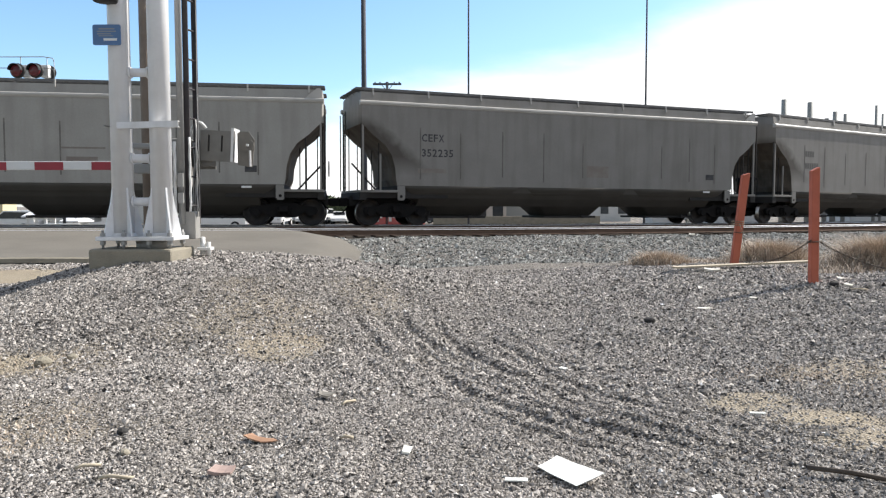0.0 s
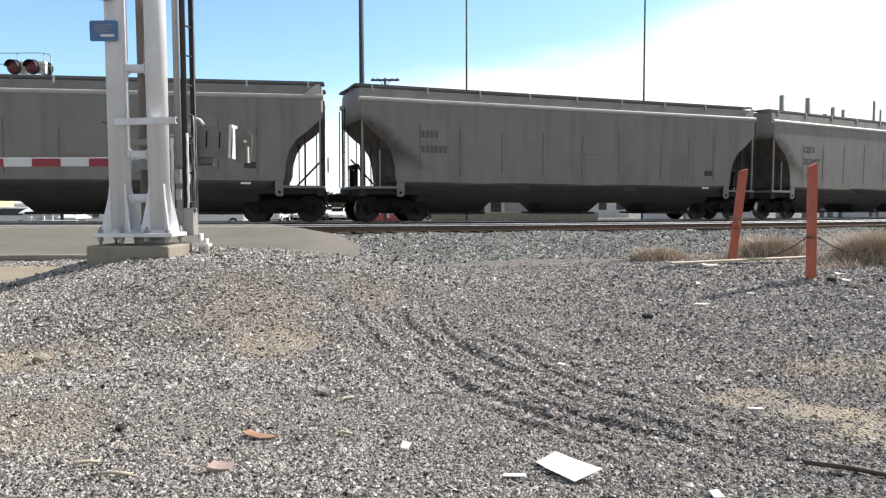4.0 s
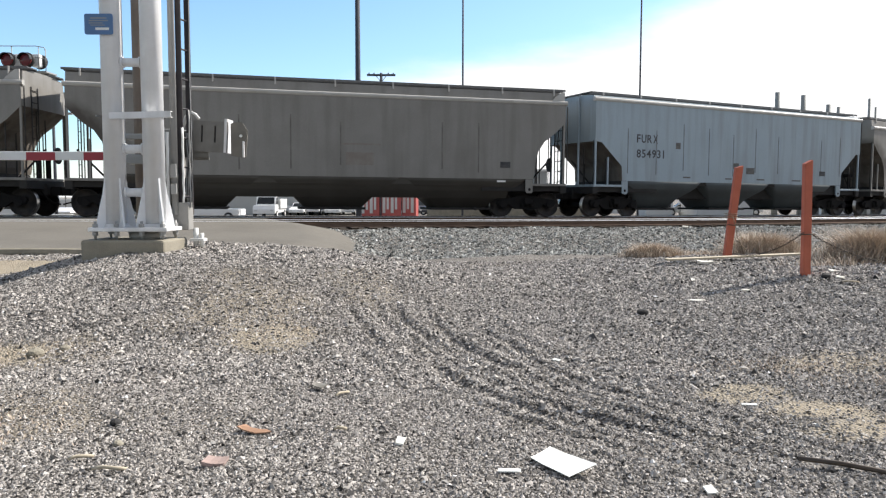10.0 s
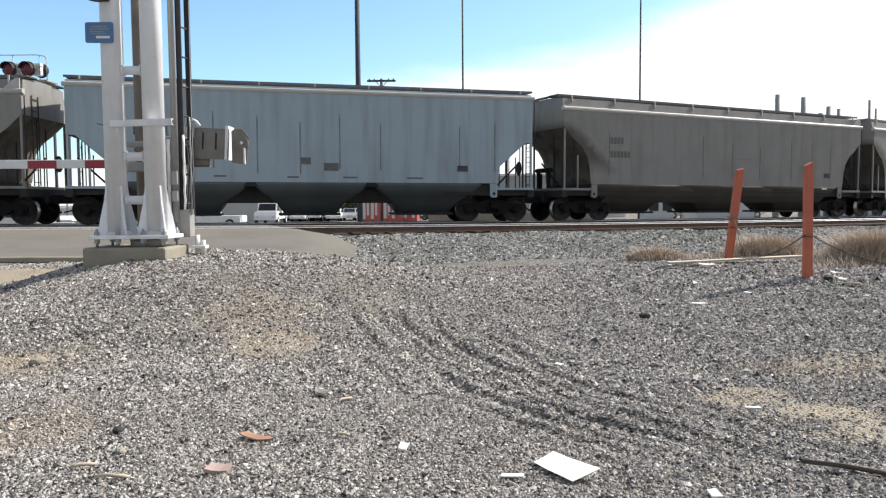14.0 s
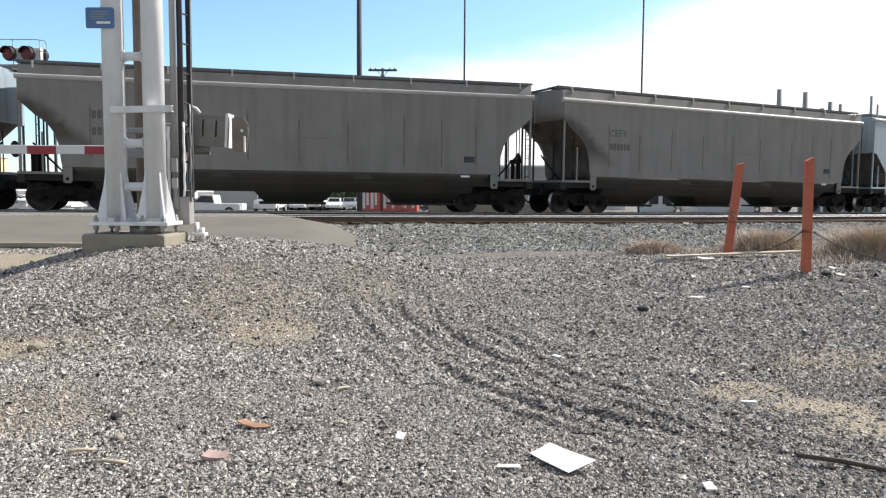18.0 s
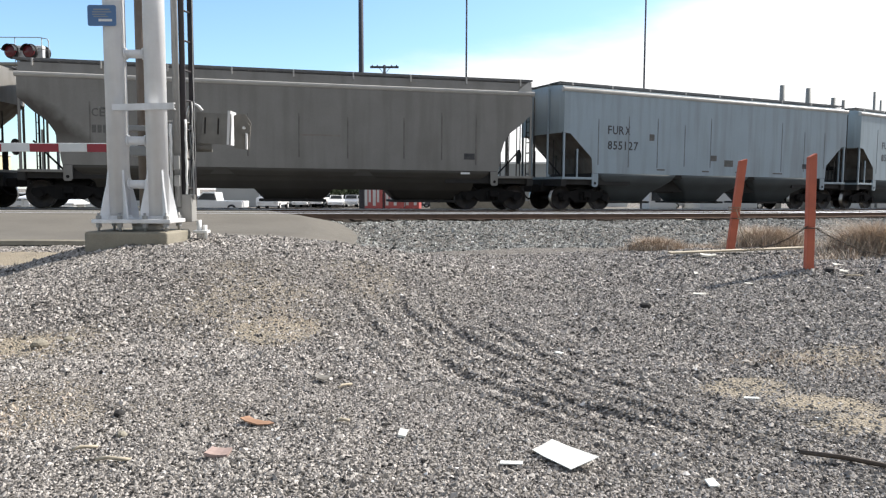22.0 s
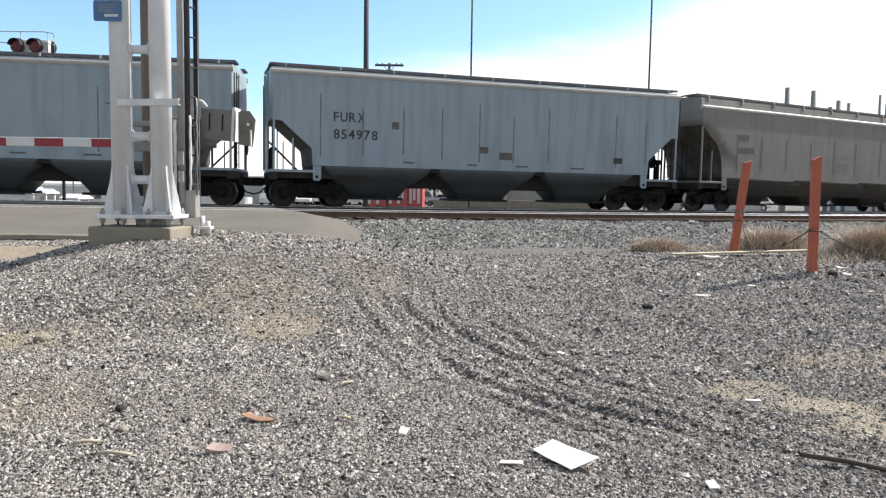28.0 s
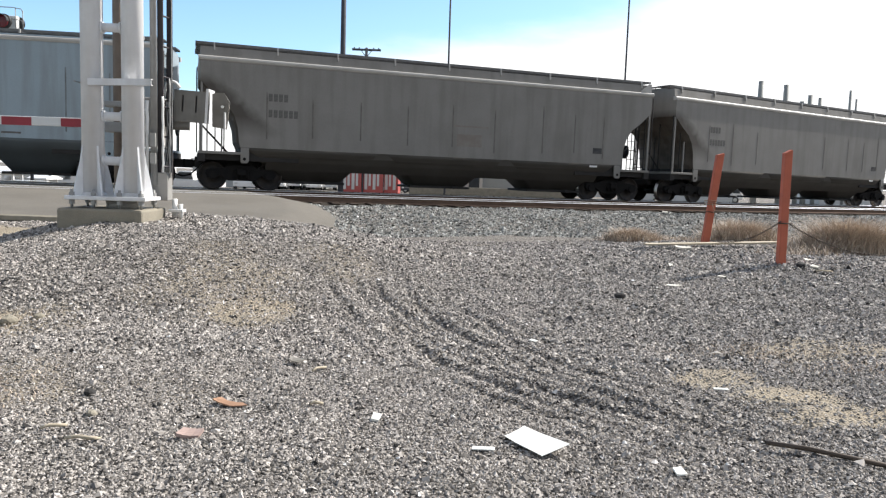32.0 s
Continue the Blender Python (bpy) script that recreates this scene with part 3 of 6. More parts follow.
def side_frame_mesh():
    """One cast truck side frame with its spring group and journal boxes."""
    bm = bmesh.new()
    out = [(-1.12, 0.50), (-1.08, 0.62), (-0.55, 0.70), (-0.32, 0.78), (0.32, 0.78), (0.55, 0.70), (1.08, 0.62), (1.12, 0.50), (1.05, 0.36), (0.74, 0.36), (0.68, 0.46), (0.42, 0.26), (-0.42, 0.26), (-0.68, 0.46), (-0.74, 0.36), (-1.05, 0.36)]
    prism(bm, out, "y", -0.075, 0.075)
    for x in (-0.89, 0.89):
        rod(bm, (x, -0.16, 0.44), (x, 0.1, 0.44), 0.13, seg=12)
    for x in (-0.17, 0.0, 0.17):
        rod(bm, (x, -0.11, 0.34), (x, -0.11, 0.62), 0.065, seg=8)
    for v in bm.verts:
        v.co.x *= 1.07
        v.co.z += 0.045
    me = bpy.data.meshes.new("side_frame")
    bm.to_mesh(me)
    bm.free()
    me.materials.append(M["truck"])
    return me


def ladder_mesh(z0, z1, wide, mat, rungs, axis="x"):
    bm = bmesh.new()
    for o in (0, wide):
        p = (o, 0) if axis == "x" else (0, o)
        rod(bm, (*p, z0), (*p, z1), 0.02, seg=6)
    for k in range(rungs):
        z = z0 + 0.12 + (z1 - z0 - 0.24) * k / max(rungs - 1, 1)
        rod(bm, (0, 0, z), (wide, 0, z) if axis == "x" else (0, wide, z), 0.014, seg=6)
    me = bpy.data.meshes.new("ladder")
    bm.to_mesh(me)
    bm.free()
    me.materials.append(mat)
    return me


def keep(bm, name, mat):
    me = bpy.data.meshes.new(name)
    bm.to_mesh(me)
    bm.free()
    me.materials.append(mat)
    return me


def hopper_meshes(kind):
    """All meshes of a covered hopper; kind 'gray' or 'blue'. Long axis x, the side seen is -y, z from the rail heads."""
    g = kind == "gray"
    d = {"L": 18.58 if g else 17.2, "end": 8.83 if g else 8.14, "in": 7.48 if g else 6.72, "eave": 4.38 if g else 4.65, "top": 4.91 if g else 4.94,
         "z1": 3.6 if g else 2.98, "z2": 2.4 if g else 2.05, "sill": 1.45, "ov": 0.1 if g else 0.02, "truck": 7.4 if g else 6.7, "w": 1.55}
    paint = M["car_gray"] if g else M["car_blue"]
    e, i, w = d["end"], d["in"], d["w"]
    r = {"d": d, "paint": paint}
    cut = ((0, 0), (0.14, 0.12), (0.45, 0.42), (0.85, 0.72), (1.09, 1.08), (1.21, 1.5), (1.25, 1.95)) if g else ((0, 0), (0.3, 0.03), (0.8, 0.48), (1.3, 0.92), (1.33, 1.0))

    def half(k):
        """Outline of one end: upright from the eave, then cut in towards the truck (swept on gray cars, straight on blue ones)."""
        return [(e - k, d["eave"])] + [(e - k - x, d["z1"] - z) for x, z in cut] + [(i, d["sill"])]
    bm = bmesh.new()
    cuts = []
    for y, k in ((-w, 0.06), (-w + 0.3, 0.0), (w - 0.3, 0.0), (w, 0.06)):
        o = half(k)
        o = o + [(-x, z) for x, z in o[::-1]]
        cuts.append([bm.verts.new((x, y, z)) for x, z in o])
    for a, b in zip(cuts, cuts[1:]):
        for k in range(len(a)):
            bm.faces.new((a[k], a[(k + 1) % len(a)], b[(k + 1) % len(a)], b[k]))
    bm.faces.new(cuts[0][::-1])
    bm.faces.new(cuts[-1])
    bmesh.ops.recalc_face_normals(bm, faces=bm.faces)
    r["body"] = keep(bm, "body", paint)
    r["body"].materials.append(M["end_brown"])
    # down-facing and inner end faces take a darker brown than the sides
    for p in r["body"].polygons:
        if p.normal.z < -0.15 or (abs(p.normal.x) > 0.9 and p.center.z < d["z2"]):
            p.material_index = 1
    # dark underframe over the trucks, which also fills the shaded opening there
    bm = bmesh.new()
    prism(bm, [(i - 2.0, 1.0), (e - 0.1, 1.0), (e - 0.1, 1.22), (i - 0.02, 1.22), (i - 0.02, d["sill"] + 0.02), (i - 2.0, d["sill"] + 0.02)], "y", -1.4, 1.4)
    r["under"] = keep(bm, "underframe", M["car_under"])
    # roof: inset upright band, then a low crown
    hb, ht = d["eave"] + 0.02, d["top"] - 0.16
    bm = bmesh.new()
    prism(bm, [(-w + 0.1, d["eave"] - 0.05), (-w + 0.16, ht), (-0.75, ht + 0.07), (0, ht + 0.09), (0.75, ht + 0.07), (w - 0.16, ht), (w - 0.1, d["eave"] - 0.05)], "x", -e + 0.06, e - 0.06)
    r["roof"] = keep(bm, "roof", paint)
    # rounded top chord, paler than the sides
    bm = bmesh.new()
    prof = [(0.03, -0.11), (-0.03, -0.09), (-0.055, -0.03), (-0.045, 0.02), (-0.01, 0.05), (0.06, 0.06), (0.12, 0.06), (0.12, -0.11)]
    prism(bm, [(y - w, z + d["eave"]) for y, z in prof], "x", -e - 0.01, e + 0.01)
    r["chord"] = keep(bm, "top_chord", M["chord"])
    # ribs: thin uprights on the side sheet, darker than its paint
    bm = bmesh.new()
    prism(bm, [(-0.028, -w + 0.002), (-0.015, -w - 0.007), (0.015, -w - 0.007), (0.028, -w + 0.002)], "z", 0, 1.0)
    r["rib"] = keep(bm, "rib", M["rib_dark"] if g else M["rib_blue"])
    # running boards of grating with edges
    bm = bmesh.new()
    for k in range(9):
        y = -0.3 + 0.075 * k
        box(bm, -e - d["ov"], e + 0.03, y - 0.014, y + 0.014, 0, 0.03)
    for y in (-0.32, 0.32):
        box(bm, -e - d["ov"], e + 0.03, y - 0.006, y + 0.006, -0.045, 0.035)
    for k in range(30):
        x = -e - d["ov"] + 0.03 + (2 * e + d["ov"]) * k / 29
        box(bm, x - 0.015, x + 0.015, -0.31, 0.31, -0.012, 0.0)
    r["board"] = keep(bm, "running_board", M["roofboard"])
    bm = bmesh.new()
    box(bm, -0.15, 0.15, -1.3, 1.3, 0, 0.02)
    for y in (-1.1, -0.4, 0.4, 1.1):
        rod(bm, (0.14, y, 0.0), (-0.17, y, -0.3), 0.012, seg=6)
    r["step"] = keep(bm, "end_walk", M["roofboard"])
    bm = bmesh.new()
    box(bm, -0.025, 0.025, -0.02, 0.02, (d["top"] - d["eave"]) * 0.45, d["top"] - d["eave"] - 0.04)
    r["bracket"] = keep(bm, "bracket", M["chord"])
    # hatch covers along the middle of the roof
    bm = bmesh.new()
    box(bm, -1.4, 1.4, -0.3, 0.3, 0, 0.12, bevel=0.03)
    r["hatch"] = keep(bm, "hatch_cover", paint)
    # centre sill and shear plates
    bm = bmesh.new()
    box(bm, -e - 0.1, e + 0.1, -0.3, 0.3, 0.72, 1.1)
    r["sill"] = keep(bm, "centre_sill", M["car_under"])
    # underbody between the hoppers: closed on gray cars, a dark frame for shaded gaps on blue
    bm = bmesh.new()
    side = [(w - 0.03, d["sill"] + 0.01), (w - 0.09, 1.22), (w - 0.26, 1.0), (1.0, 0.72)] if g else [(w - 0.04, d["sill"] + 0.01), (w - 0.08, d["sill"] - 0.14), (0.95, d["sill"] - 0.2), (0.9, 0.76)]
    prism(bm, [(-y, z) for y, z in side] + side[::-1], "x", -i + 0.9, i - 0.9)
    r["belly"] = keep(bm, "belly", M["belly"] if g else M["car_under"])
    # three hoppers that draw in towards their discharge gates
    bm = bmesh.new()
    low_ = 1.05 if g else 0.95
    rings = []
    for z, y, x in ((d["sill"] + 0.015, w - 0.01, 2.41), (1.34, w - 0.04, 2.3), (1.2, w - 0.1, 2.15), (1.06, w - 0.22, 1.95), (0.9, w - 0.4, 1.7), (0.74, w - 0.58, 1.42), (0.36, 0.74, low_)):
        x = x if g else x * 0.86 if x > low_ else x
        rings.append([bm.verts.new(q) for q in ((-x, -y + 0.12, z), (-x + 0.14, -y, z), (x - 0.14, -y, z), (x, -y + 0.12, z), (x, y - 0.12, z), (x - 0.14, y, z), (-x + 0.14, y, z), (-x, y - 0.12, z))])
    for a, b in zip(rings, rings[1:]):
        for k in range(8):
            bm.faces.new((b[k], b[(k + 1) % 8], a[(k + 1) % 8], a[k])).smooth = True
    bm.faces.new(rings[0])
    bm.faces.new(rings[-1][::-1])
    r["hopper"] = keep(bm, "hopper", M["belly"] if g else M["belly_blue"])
    bm = bmesh.new()
    box(bm, -low_ - 0.18, low_ + 0.1, -0.95, 0.95, 0.27, 0.355, bevel=0.01)
    rod(bm, (0.45, -1.12, 0.33), (0.45, 1.12, 0.33), 0.03, seg=8)
    for y in (-1.12, 1.12):
        rod(bm, (0.45, y - 0.02, 0.33), (0.45, y + 0.02, 0.33), 0.075, seg=8)
    r["gate"] = keep(bm, "discharge_gate", M["car_under"])
    # end platform and end sill
    bm = bmesh.new()
    box(bm, i - 0.02, e, -w, w, 1.2, 1.29, bevel=0.01)
    r["platform"] = keep(bm, "end_platform", paint)
    bm = bmesh.new()
    box(bm, e - 0.22, e + 0.02, -w + 0.02, w - 0.02, 0.93, 1.2, bevel=0.01)
    r["end_sill"] = keep(bm, "end_sill", M["car_under"])
    bm = bmesh.new()
    prism(bm, [(i - 0.3, 1.44), (i - 0.02, 1.44), (i - 0.02, 0.96), (i - 0.06, 0.92), (i - 0.24, 0.92), (i - 0.3, 1.0)], "y", -w, -w + 0.06)
    r["tab"] = keep(bm, "jacking_bracket", paint)
    # black disc on the bracket's face in place of a hole's shade
    bm = bmesh.new()
    rod(bm, (i - 0.15, -w - 0.003, 1.06), (i - 0.15, -w + 0.03, 1.06), 0.055, seg=10)
    r["hole_disc"] = keep(bm, "jacking_hole", M["truck"])
    # pale gusset where the roof meets the end
    bm = bmesh.new()
    prism(bm, [(e - 0.1, d["eave"] + 0.05), (e - 0.62, d["eave"] + 0.05), (e - 0.52, d["eave"] + 0.16), (e - 0.22, d["eave"] + 0.4), (e - 0.1, d["eave"] + 0.4)], "y", -w + 0.02, -w + 0.06)
    r["gusset"] = keep(bm, "roof_gusset", M["chord"])
    for nm, rad in (("post", 0.045), ("thin", 0.022)):
        bm = bmesh.new()
        if nm == "post":
            box(bm, -0.035, 0.035, -0.03, 0.03, 0, 1)
        else:
            rod(bm, (0, 0, 0), (0, 0, 1), rad, seg=7)
        r[nm] = keep(bm, "end_post", paint if nm == "post" else M["car_under"])
    bm = bmesh.new()
    box(bm, -0.035, 0.035, -0.03, 0.03, 0, d["eave"] - 1.2, bevel=0.006)
    r["stile"] = keep(bm, "end_stile", paint)
    bm = bmesh.new()
    rod(bm, (i + 0.35, 0, 1.3), (e - 0.05, 0, 2.3), 0.035, seg=7)
    r["brace"] = keep(bm, "end_brace", M["car_under"])
    r["ladder"] = ladder_mesh(1.3, d["eave"] - 0.1, 0.42, M["car_under"], 8)
    bm = bmesh.new()
    box(bm, e - 0.1, d["L"] / 2 - 0.13, -0.12, 0.12, 0.74, 0.98, bevel=0.02)
    prism(bm, [(d["L"] / 2 - 0.3, -0.17), (d["L"] / 2 + 0.0, -0.17), (d["L"] / 2 + 0.06, -0.05), (d["L"] / 2 - 0.04, 0.13), (d["L"] / 2 - 0.3, 0.15)], "z", 0.7, 1.0)
    r["coupler"] = keep(bm, "coupler", M["truck"])
    bm = bmesh.new()
    h = d["L"] / 2
    tube(bm, [(h - 0.55, -0.35, 0.86), (h - 0.42, -0.35, 0.66), (h - 0.22, -0.25, 0.47), (h, -0.12, 0.4)], 0.028, 7)
    r["hose"] = keep(bm, "air_hose", M["truck"])
    bm = bmesh.new()
    lathe(bm, [(0.26, -0.02), (0.29, -0.02), (0.29, 0.02), (0.26, 0.02)], "x", 18)
    for k in range(5):
        a = 2 * math.pi * k / 5
        rod(bm, (0, 0, 0), (0, 0.27 * math.cos(a), 0.27 * math.sin(a)), 0.014, seg=5)
    r["brake"] = keep(bm, "brake_wheel", M["car_under"])
    bm = bmesh.new()
    rod(bm, (0, -0.55, 0), (0, 0.55, 0), 0.2, seg=14)
    r["tank"] = keep(bm, "air_tank", M["car_under"])
    bm = bmesh.new()
    box(bm, -0.2, 0.2, -0.012, 0.0, -0.11, 0.11, bevel=0.004)
    r["plate"] = keep(bm, "data_plate", M["letter"])
    bm = bmesh.new()
    box(bm, e - 0.22, e - 0.08, -0.4, -0.3, 1.28, 2.05, bevel=0.01)
    box(bm, e - 0.22, e - 0.08, 0.3, 0.4, 1.28, 1.95, bevel=0.01)
    rod(bm, (e - 0.17, -0.5, 2.02), (e - 0.17, 0.5, 2.02), 0.1, seg=12)
    rod(bm, (e - 0.17, -0.2, 1.3), (e - 0.17, -0.2, 1.9), 0.05, seg=8)
    r["gear"] = keep(bm, "brake_gear", M["truck"])
    bm = bmesh.new()
    box(bm, -0.17, 0.17, -0.006, 0.006, -0.035, 0.035)
    r["reflector"] = keep(bm, "reflector", M["white"])
    bm = bmesh.new()
    box(bm, -0.14, 0.14, -1.25, 1.25, 0.5, 0.72, bevel=0.02)
    r["bolster"] = keep(bm, "bolster", M["truck"])
    return r


WHEELSET, SIDE_FRAME = wheel_mesh(), side_frame_mesh()
KINDS = {"gray": hopper_meshes("gray"), "blue": hopper_meshes("blue")}


GLYPHS = {}


def write(text, size, ink, parent, x0, y, z):
    """Stencils a text character by character; a number stands for that many plain bars, where the writing cannot be read."""
    x = x0
    for ch in (text if isinstance(text, str) else "|" * text):
        key = (ch, size, ink.name)
        if key not in GLYPHS:
            if ch == "|":
                bm = bmesh.new()
                box(bm, 0, size * 0.34, -0.002, 0.002, 0, size * 0.68)
                me = keep(bm, "stencil_bar", ink)
            else:
                me = letters(ch, size, ink)
            lo, hi = min(v.co.x for v in me.vertices), max(v.co.x for v in me.vertices)
            me.transform(Matrix.Translation((-lo, 0, 0)))
            thin = min(1.0, size * 0.54 / (hi - lo))
            me.transform(Matrix.Diagonal((thin, 1, 1, 1)))
            GLYPHS[key] = (me, (hi - lo) * thin)
        me, wide = GLYPHS[key]
        share("stencil_bar" if ch == "|" else "letter", me, parent, m=pose(x + max(size * (0.42 if ch.isdigit() else 0.3) - wide, 0) / 2, y, z))
        x += max(wide, size * (0.42 if ch.isdigit() else 0.3)) + size * 0.115


def hopper_car(kind, mark, number, label, wear):
    """A covered hopper in all its parts."""
    r = KINDS[kind]
    d = r["d"]
    e, i, w = d["end"], d["in"], d["w"]
    rnd = random.Random(wear)
    car = thing("grain_hopper_car", Matrix(), label, "railcar", "cars of the passing train")
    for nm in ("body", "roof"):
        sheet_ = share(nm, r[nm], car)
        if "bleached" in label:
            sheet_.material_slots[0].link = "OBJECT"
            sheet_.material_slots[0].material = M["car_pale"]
    flip = Matrix.Rotation(math.pi, 4, "Z")
    for m in (Matrix(), flip):
        share("top_chord", r["chord"], car, m=m)
        share("end_platform", r["platform"], car, m=m)
        share("underframe", r["under"], car, m=m)
        share("coupler", r["coupler"], car, m=m)
        share("air_hose", r["hose"], car, m=m)
        if wear % 3 == 2:
            share("brake_gear", r["gear"], car, m=m)
        share("end_brace", r["brace"], car, m=m)
        share("end_sill", r["end_sill"], car, m=m)
        for mm in (m, m @ Matrix.Scale(-1, 4, (1, 0, 0))):
            share("jacking_bracket", r["tab"], car, m=mm)
            share("jacking_hole", r["hole_disc"], car, m=mm)
        if kind == "gray":
            share("roof_gusset", r["gusset"], car, m=m)
        for y in (-w + 0.05, w - 0.05):
            share("end_post", r["post"], car, m=m @ pose(e - 0.1, y, 1.28) @ Matrix.Diagonal((1, 1, d["z1"] - 1.27, 1)))
        for x, y in ((e + 0.03, -w + 0.03), (e - 0.08, -0.55), (e - 0.3, 0.5), (i + 0.72, -w + 0.08), (i + 0.45, -0.3), (i + 0.6, w - 0.3), (e - 0.05, w - 0.1)):
            top = d["eave"] - 0.2 if x > e else d["z1"] if x > e - 0.2 else d["z1"] - (e - x) * 0.85
            share("end_post", r["thin"], car, m=m @ pose(x, y, 1.28) @ Matrix.Diagonal((1, 1, top - 1.24, 1)))
        share("ladder", r["ladder"], car, m=m @ pose(e + 0.03, -w + 0.5, 0, 0, 0, 90))
    if kind == "blue":
        for x, y in ((-e - 0.05, -w + 0.95), (-e - 0.05, w - 1.0)):
            share("end_stile", r["stile"], car, m=pose(x, y, 1.28))
    share("end_post", r["post"], car, m=pose(-e + 0.75, -w + 0.08, 1.28) @ Matrix.Diagonal((0.8, 0.8, 1.3 if kind == "gray" else 1.1, 1)))
    share("end_walk", r["step"], car, m=flip @ pose(e + d["ov"] - 0.16, 0, d["top"] - 0.03))
    for y in (-0.95, 0.95):
        share("running_board", r["board"], car, m=pose(0, y, d["top"] - 0.03))
    for k in range(9):
        x = -e + 0.5 + (2 * e - 1.0) * k / 8
        share("bracket", r["bracket"], car, m=pose(x, -w + 0.10, d["eave"] + 0.02, -6))
    for k in range(4):
        share("hatch_cover", r["hatch"], car, m=pose(-e + 2.3 + (2 * e - 4.6) * k / 3, 0, d["top"] - 0.12))
    spots = (-6.6, -5.03, -3.32, -1.57, 0.17, 1.87, 3.9, 5.3, 6.6) if kind == "gray" else (-6.45, -4.95, -3.46, -2.0, -0.54, 0.84, 2.3, 3.76, 5.24, 6.6)
    for k, sx in enumerate(spots):
        z0, z1 = (rnd.uniform(1.65, 1.9), rnd.uniform(3.2, 3.6)) if kind == "gray" else (rnd.uniform(1.7, 1.95), rnd.uniform(3.5, 3.95))
        if rnd.random() < 0.85:
            share("rib", r["rib"], car, m=pose(sx, 0, z0) @ Matrix.Diagonal((1, 1, z1 - z0, 1)))
    # stencilled panels and stains
    marks = ((-3.77, 2.95, 0.26, 0.26), (-0.37, 2.2, 0.38, 0.24), (0.53, 2.0, 0.52, 0.28), (-3.25, 1.65, 0.42, 0.06), (-0.8, 1.63, 0.4, 0.06), (1.2, 1.63, 0.5, 0.06), (3.55, 1.62, 0.6, 0.06)) if kind == "blue" else ((0.9, 2.62, 1.4, 0.06), (0.85, 2.1, 1.0, 0.45), (-6.15, 2.0, 1.1, 0.16))
    for mx, mz, mw, mh in marks:
        if kind == "gray" and rnd.random() < 0.35:
            continue
        bm = bmesh.new()
        box(bm, -mw / 2, mw / 2, -0.002, 0.0, -mh / 2, mh / 2)
        part("stencil_panel", bm, M["rust_panel"] if kind == "gray" else M["faded"], car, m=pose(mx, -w - 0.003, mz))
    share("centre_sill", r["sill"], car)
    share("belly", r["belly"], car)
    for x in (-4.9, 0.0, 4.85) if kind == "gray" else (-4.35, -0.15, 4.1):
        share("hopper", r["hopper"], car, m=pose(x, 0, 0))
        share("discharge_gate", r["gate"], car, m=pose(x, 0, 0))
    for x in (6.2,) if kind == "gray" else ():
        share("reflector", r["reflector"], car, m=pose(x, -w - 0.008, 1.36))
    share("brake_wheel", r["brake"], car, m=pose(e + 0.12, 0.5, 2.1))
    share("air_tank", r["tank"], car, m=pose(-i + 0.5, -0.1, 1.62, 0, 0, 8))
    share("data_plate", r["plate"], car, m=pose(6.35 if kind == "gray" else 5.35, -w - 0.003, 1.98))
    # reporting mark and number
    x0 = -6.55 if kind == "gray" else -6.0
    size = 0.38 if kind == "gray" else 0.47
    ink = M["letter"] if isinstance(number, str) else M["faded"]
    for text, z in ((mark, 3.06 if kind == "gray" else 3.01), (number, 2.52 if kind == "gray" else 2.41)):
        write(text, size, ink, car, x0, -w - 0.004, z)
    # trucks
    for sgn in (-1, 1):
        tk = share("truck", r["bolster"], car, m=pose(sgn * d["truck"], 0, 0))
        for y in (-0.98, 0.98):
            share("side_frame", SIDE_FRAME, tk, m=pose(0, y, 0, 0, 0, 0 if y < 0 else 180))
        for x in (-0.953, 0.953):
            WHEELS.append(share("wheelset", WHEELSET, tk, m=pose(x, 0, 0.482)))
    return car


WHEELS = []
G, B = "gray", "blue"
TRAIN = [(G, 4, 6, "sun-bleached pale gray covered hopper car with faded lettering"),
         (G, "CEFX", "352235", "weathered gray covered hopper car with streaked sides and stencilled number"),
         (G, 4, 6, "weathered gray covered hopper car with faded lettering, stained ends"),
         (G, "CEFX", "352097", "weathered gray covered hopper car with dark stencilled lettering"),
         (B, "FURX", "854931", "pale blue-gray covered hopper car with black lettering"),
         (G, 4, 6, "weathered gray covered hopper car with faded lettering"),
         (G, "CEFX", 6, "weathered gray covered hopper car with stained ends"),
         (B, "FURX", "855127", "pale blue-gray covered hopper car with black lettering"),
         (B, "FURX", "854978", "pale blue-gray covered hopper car with bold black lettering"),
         (G, 4, 6, "weathered gray covered hopper car with faded lettering"),
         (G, 4, 6, "weathered gray covered hopper car with faded lettering")]
CARS = []
at = -4.3 - KINDS[G]["d"]["L"]
for k, (kind, mark, number, label) in enumerate(TRAIN):
    length = KINDS[kind]["d"]["L"]
    CARS.append((hopper_car(kind, mark, number, label, k), at + length / 2, KINDS[kind]["d"]["truck"]))
    at += length


# ---- more materials ----
M["galv"] = material("galvanised_gray", (0.33, 0.33, 0.32), 0.55, metal=0.2, second=(0.26, 0.26, 0.25), scale=5)
M["gate_gray"] = material("weathered_gate_paint", (0.2, 0.193, 0.175), 0.65, second=(0.14, 0.132, 0.118), scale=5, amount=0.6, streak=(0.1, 0.09, 0.08), streak_amount=0.4)
M["box_gray"] = material("gray_case_paint", (0.3, 0.29, 0.27), 0.6, second=(0.23, 0.22, 0.2), scale=4)
M["dark_case"] = material("weathered_dark_case", (0.2, 0.185, 0.16), 0.7, second=(0.13, 0.12, 0.1), scale=5)
